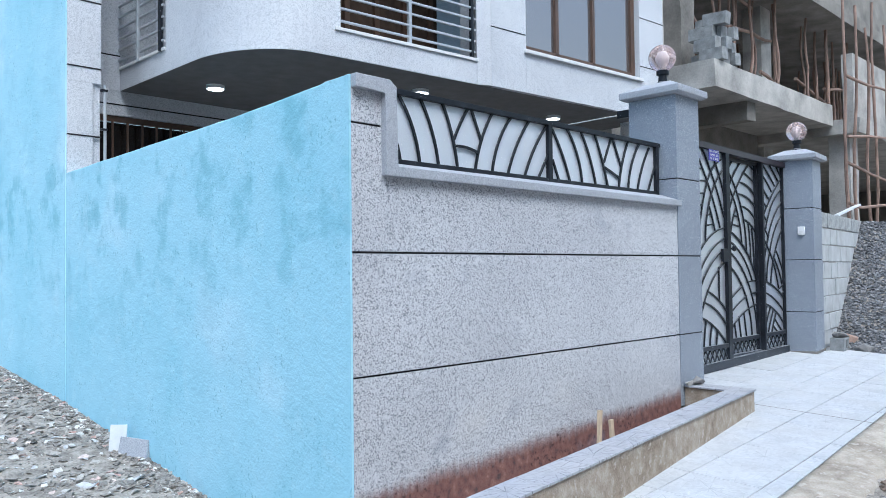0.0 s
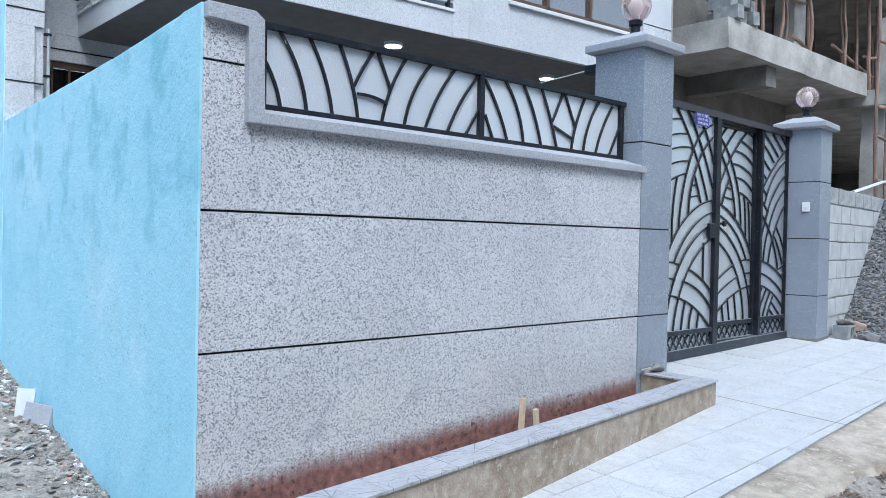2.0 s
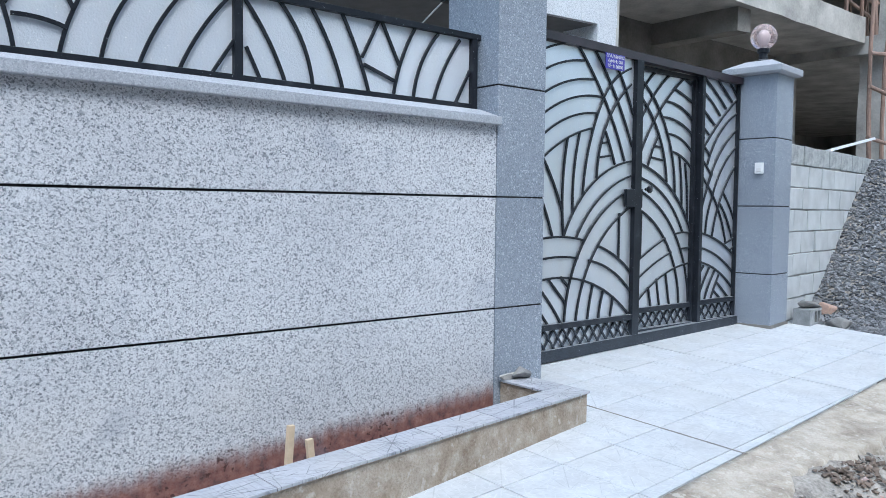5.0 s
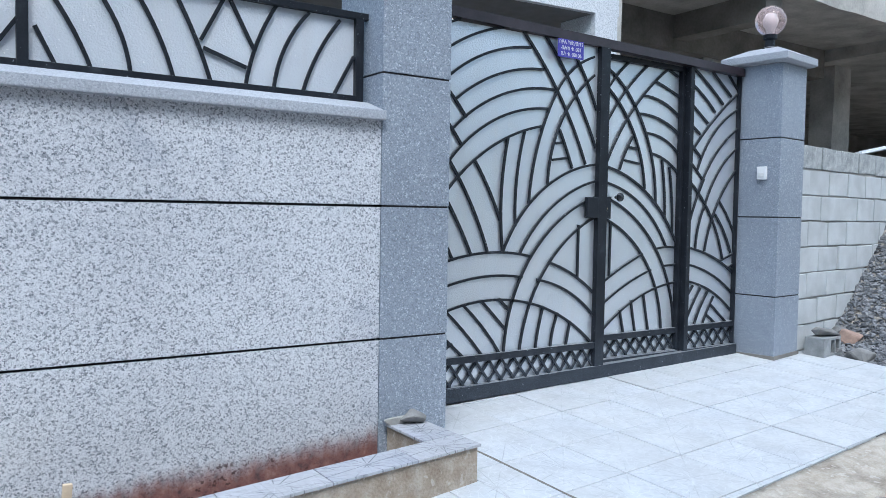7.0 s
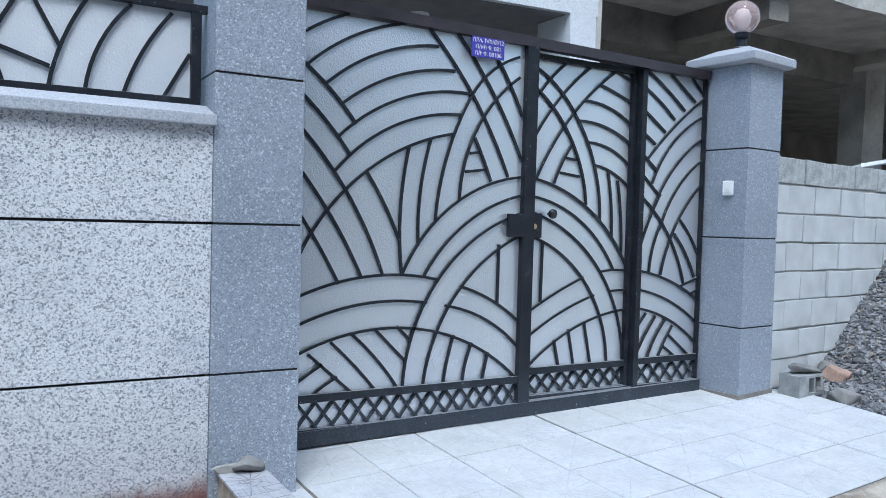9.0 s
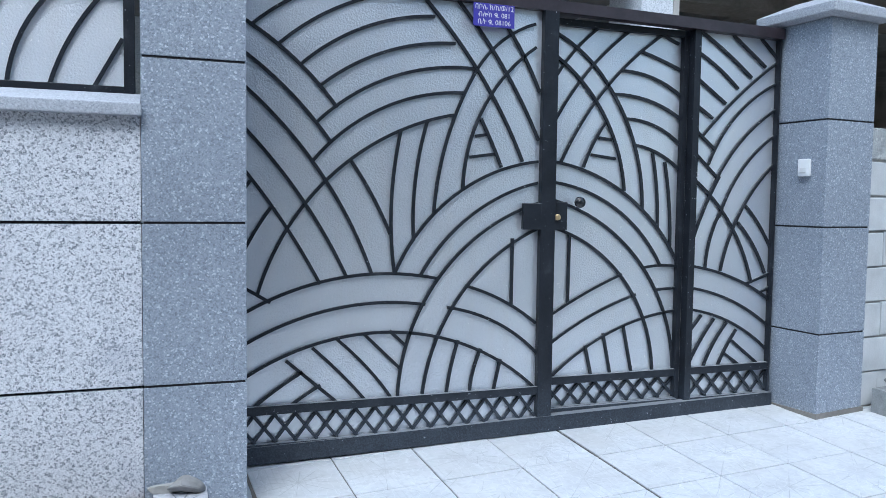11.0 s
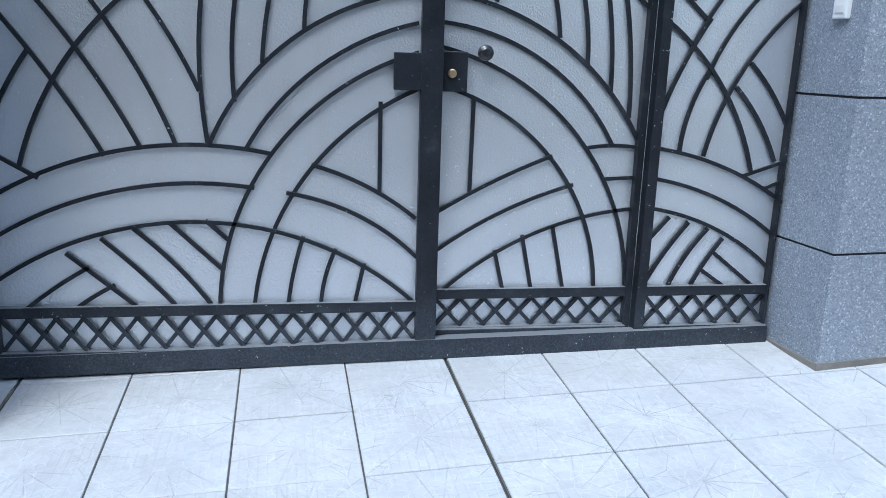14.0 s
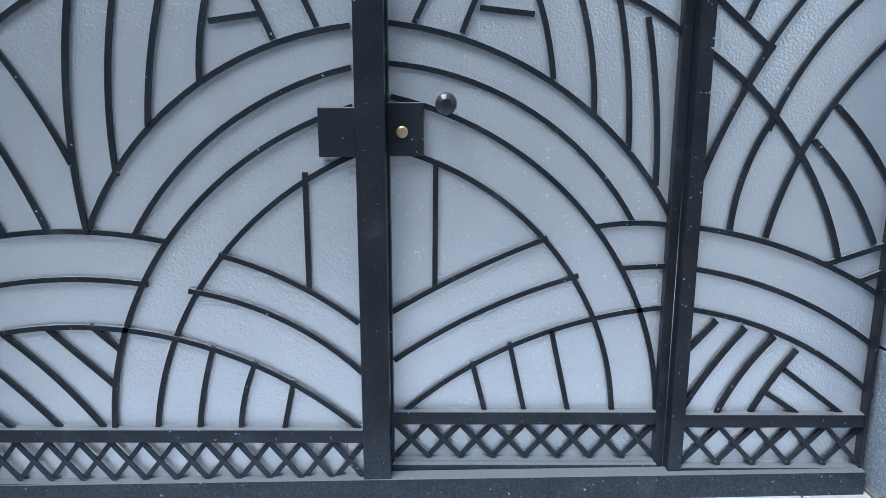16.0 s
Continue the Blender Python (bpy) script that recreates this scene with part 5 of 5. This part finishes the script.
def block(x0, x1, z0, z1, mat, seed):
    """A hollow block laid a little out of true, its arrises chipped and its face uneven."""
    key = (round(x1 - x0, 2), round(z1 - z0, 2), mat.name, seed % 5)
    if key not in unit:
        bm = box(0, x1 - x0, 0, 0.19, 0, z1 - z0, 0.006)
        for v in bm.verts:
            v.co += Vector((noise.noise(v.co * 6 + Vector((seed, 0, 0))), 0.7 * noise.noise(v.co * 6 + Vector((0, seed, 0))), noise.noise(v.co * 6 + Vector((0, 0, seed))))) * 0.016
        unit[key] = part("block", bm, mat, block_wall)
        ob = unit[key]
    else:
        ob = new("block", unit[key].data)
        ob.parent = block_wall
    ob.location = (x0, 0.25 + 0.016 * noise.noise(Vector((x0 * 3, z0 * 7, 1))), z0 + 0.007 * noise.noise(Vector((x0 * 5, z0 * 3, 2))))


for c in range(9):
    x = 7.69 - (0.23 if c % 2 else 0.0)
    z0 = 0.102 + 0.2186 * (c - 1)
    z1 = z0 + 0.207
    mat = M_block
    if c == 8:
        z1, mat = 1.822, M_block_cap
    while x < 10.9:
        a, b = max(7.69, x), min(10.92, x + 0.394)
        if b - a > 0.06:
            block(a, b, z0, z1, mat, int(x * 10) + c)
        x += 0.402
plank = tagged(part("timber_plank", box(-0.9, 0.9, -0.05, 0.05, -0.016, 0.016, 0.003), M_board), "pale timber plank leaning on the block wall", "plank")
plank.matrix_basis = look((9.95, 0.65, 1.965), (10.70, 0.75, 2.075)) @ pose(0, 0, 0, 0, 90, 0) @ pose(0, 0, 0, 75, 0, 0)
far_wall = tagged(part("wall_far_blocks", box(9.2, 16.0, 4.75, 4.9, -0.1, 2.2), M_mortar), "grey block partition inside the unfinished building", "wall", kind="structure")
fb = None
for c in range(11):
    for k in range(17):
        if fb is None:
            fb = part("block", box(0, 0.39, 0, 0.17, 0, 0.188, 0.005), M_block_dark, far_wall)
            ob = fb
        else:
            ob = new("block", fb.data)
            ob.parent = far_wall
        ob.location = (9.2 + 0.4 * k + (0.2 if c % 2 else 0), 4.735, -0.1 + 0.2 * c)

# ---- tiled apron ----
apron = tagged(part("pavement", prism(((-0.6, tile_edge(-0.6) + 0.01), (7.75, tile_edge(7.75) + 0.01), (7.95, -0.3), (7.70, 0.65), (3.9, 0.65), (3.9, -0.05), (3.70, -0.05), (3.70, outer(3.70) + 0.08), (-0.6, outer(-0.6) + 0.08)), -0.6, -0.03, 0.0, floor_z), M_grout),
               "tiled forecourt apron before the gate", "pavement", kind="structure")
TW, TURN = 0.433, radians(2.6)
ORG = Vector((4.886, 0.066))
UX, UY = Vector((math.cos(TURN), math.sin(TURN))), Vector((-math.sin(TURN), math.cos(TURN)))
TILT = Matrix.Rotation(TURN, 4, "Z")
bed = bmesh.new()


def lay(poly, c, key):
    """One tile cut to its outline, in its own coordinates round the centre of the grid cell, on a grout bed."""
    bm = bmesh.new()
    local = [TILT.inverted() @ Vector((p.x - c.x, p.y - c.y, 0)) for p in poly]
    step = random.Random(key).uniform(-0.0012, 0.0012)
    rise = [floor_z(p.x, p.y) + step for p in poly]
    lo = [bm.verts.new((q.x, q.y, z - 0.014)) for q, z in zip(local, rise)]
    hi = [bm.verts.new((q.x, q.y, z - 0.002)) for q, z in zip(local, rise)]
    mid = [bm.verts.new((q.x * 0.992, q.y * 0.992, z)) for q, z in zip(local, rise)]
    n = len(poly)
    for i in range(n):
        j = (i + 1) % n
        bm.faces.new((lo[i], lo[j], hi[j], hi[i]))
        bm.faces.new((hi[i], hi[j], mid[j], mid[i]))
    heart = sum(poly, Vector((0, 0))) / n
    q = TILT.inverted() @ Vector((heart.x - c.x, heart.y - c.y, 0))
    top = bm.verts.new((q.x, q.y, floor_z(heart.x, heart.y) + step))
    for i in range(n):
        bm.faces.new((mid[i], mid[(i + 1) % n], top))
    bm.faces.new(lo[::-1])
    ob = part("tile", bm, M_tile, apron)
    ob.matrix_basis = Matrix.Translation((c.x, c.y, 0)) @ TILT
    wide = [c + (p - c) * 1.03 for p in poly]
    a = [bed.verts.new((p.x, p.y, floor_z(p.x, p.y) - 0.05)) for p in wide]
    b = [bed.verts.new((p.x, p.y, floor_z(p.x, p.y) - 0.006)) for p in wide]
    core = bed.verts.new((heart.x, heart.y, floor_z(heart.x, heart.y) - 0.010))
    for i in range(n):
        bed.faces.new((b[i], b[(i + 1) % n], core))
    for i in range(n):
        j = (i + 1) % n
        bed.faces.new((a[i], a[j], b[j], b[i]))




def clip_poly(poly, inside_side):
    """Cut a polygon by a half-plane given as (point, inward normal)."""
    q, n = inside_side
    out = []
    for i in range(len(poly)):
        a, b = poly[i], poly[(i + 1) % len(poly)]
        da, db = (a - q).dot(n), (b - q).dot(n)
        if da >= 0:
            out.append(a)
        if da * db < 0:
            out.append(a + (b - a) * (da / (da - db)))
    return out


for i in range(-14, 9):
    for j in range(-8, 3):
        c = ORG + UX * (TW * (i + 0.5)) + UY * (TW * (j + 0.5))
        h = TW / 2 - 0.0034
        # two joints are wide: one in line with the gate's centre post, one with the near pillar
        hl, hr = (h - 0.006 if i in (2, -2) else h), (h - 0.004 if i in (1, -3) else h)
        poly = [c + UX * sx + UY * sy for sx, sy in ((-hl, -h), (hr, -h), (hr, h), (-hl, h))]
        xm = c.x
        e0, e1 = Vector((xm - 0.3, tile_edge(xm - 0.3))), Vector((xm + 0.3, tile_edge(xm + 0.3)))
        d = (e1 - e0).normalized()
        cuts = [(e0, Vector((-d.y, d.x))), (Vector((0, 0.64)), Vector((0, -1))), (Vector((7.93, 0)), Vector((-1, 0))), (Vector((-0.55, 0)), Vector((1, 0)))]
        if xm < 3.70 and c.y > outer(xm) + 0.35:
            continue
        if c.y + h > outer(xm) and xm - h < 3.80:
            if xm > 3.70:
                cuts.append((Vector((3.805, 0)), Vector((1, 0))))
            else:
                dd = Vector((1, 0.14)).normalized()
                cuts.append((Vector((3.80, outer(3.80) + 0.02)), Vector((dd.y, -dd.x))))
        extra = None
        if c.y + h > outer(xm) and xm - h < 3.80 and xm > 3.70:
            dd = Vector((1, 0.14)).normalized()
            extra = list(poly)
            for q in cuts[:-1] + [(Vector((3.803, 0)), Vector((-1, 0))), (Vector((3.80, outer(3.80) + 0.02)), Vector((dd.y, -dd.x)))]:
                if len(extra) >= 3:
                    extra = clip_poly(extra, q)
            if len(extra) >= 3:
                lay(extra, c, i * 57 + j)
        for q in cuts:
            if len(poly) >= 3:
                poly = clip_poly(poly, q)
        if len(poly) < 3:
            continue
        lay(poly, c, i * 31 + j)
part("joint_bed", bed, M_grout, apron, "grey cement joints")


def filled_joint(points, width):
    """A wide settled joint filled with grey-brown cement, along a plan line."""
    bm = bmesh.new()
    rows = []
    for (xa, ya), (xb, yb) in zip(points, points[1:]):
        for k in range(41):
            f = k / 40
            x, y = xa + (xb - xa) * f, ya + (yb - ya) * f
            d = Vector((yb - ya, xa - xb)).normalized() * width * (0.8 + 0.5 * noise.noise(Vector((x * 9, y * 9, 3))))
            z = floor_z(x, y)
            rows.append([bm.verts.new(p) for p in ((x - d.x, y - d.y, z + 0.0010), (x, y, z + 0.0018), (x + d.x, y + d.y, z + 0.0010))])
    for a, b in zip(rows, rows[1:]):
        for k in range(2):
            bm.faces.new((a[k], b[k], b[k + 1], a[k + 1]))
    return part("joint_filler", bm, M_mortar_brown, apron, "grey-brown cement filling a wide joint")


joint_a, joint_b = ORG - UX * (2 * TW) + UY * 0.40, ORG - UX * (2 * TW) - UY * 1.39
filled_joint(((joint_a.x, joint_a.y), (joint_b.x, joint_b.y)), 0.009)


def kerb():
    """A rough cement edge outside the tiles that crumbles down to the street."""
    bm = bmesh.new()
    rows = []
    xs = np.arange(-0.6, 8.6, 0.06)
    for x in xs:
        e = tile_edge(x) - 0.004
        w = 0.33 + 0.10 * noise.noise(Vector((x * 1.3, 0, 4))) + 0.05 * noise.noise(Vector((x * 7, 0, 8)))
        row = []
        for k in range(10):
            f = k / 9
            y = e - w * f
            z = floor_z(x, y) - 0.006 - 0.022 * f + 0.010 * noise.noise(Vector((x * 6, y * 6, 1))) * min(1.0, f * 4)
            row.append(bm.verts.new((x, y, z)))
        y = e - w
        row.append(bm.verts.new((x + 0.02 * noise.noise(Vector((x * 11, 5, 1))), y - 0.03 - 0.02 * noise.noise(Vector((x * 15, 3, 1))), row[-1].co.z - 0.045)))
        row.append(bm.verts.new((x, y - 0.06, row[9].co.z - 0.30)))
        rows.append(row)
    for a, b in zip(rows, rows[1:]):
        for k in range(len(a) - 1):
            bm.faces.new((a[k], a[k + 1], b[k + 1], b[k]))
    back = [bm.verts.new((r[0].co.x, r[0].co.y, -0.4)) for r in rows]
    for i in range(len(rows) - 1):
        bm.faces.new((back[i], rows[i][0], rows[i + 1][0], back[i + 1]))
        bm.faces.new((back[i + 1], rows[i + 1][-1], rows[i][-1], back[i]))
    for i in (0, -1):
        bm.faces.new([back[i]] + rows[i])
    return tagged(part("pavement_edge", bm, M_kerb, smooth=True), "rough dusty cement edge of the tiled apron", "kerb", kind="structure")


kerb()


def on_edge(r):
    x = r.uniform(2.6, 8.4)
    y = tile_edge(x) - 0.38 - abs(r.gauss(0, 0.13)) - 0.10 * noise.noise(Vector((x * 1.3, 0, 4)))
    if noise.noise(Vector((x * 2.1, 3, 3))) < -0.15:
        return None
    return (x, y, ground_z(x, y) + 0.012)


scatter("earth_clods", 2600, on_edge, (0.004, 0.028), M_clod, "red-brown earth clods and rubble along the cement edge", "rubble", 31, 0.7)
skirt = rough_box(7.256, 7.676, 0.205, 0.66, -0.02, 0.100, 0.014, 0.06)
bmesh.ops.transform(skirt, matrix=Matrix.Translation((7.466, 0.437, 0)) @ Matrix.Rotation(radians(6), 4, "Z") @ Matrix.Translation((-7.466, -0.437, 0)), verts=skirt.verts)
tagged(part("cement_skirt", skirt, M_concrete_dark), "uneven grey cement skirt round the pillar foot", "cement")
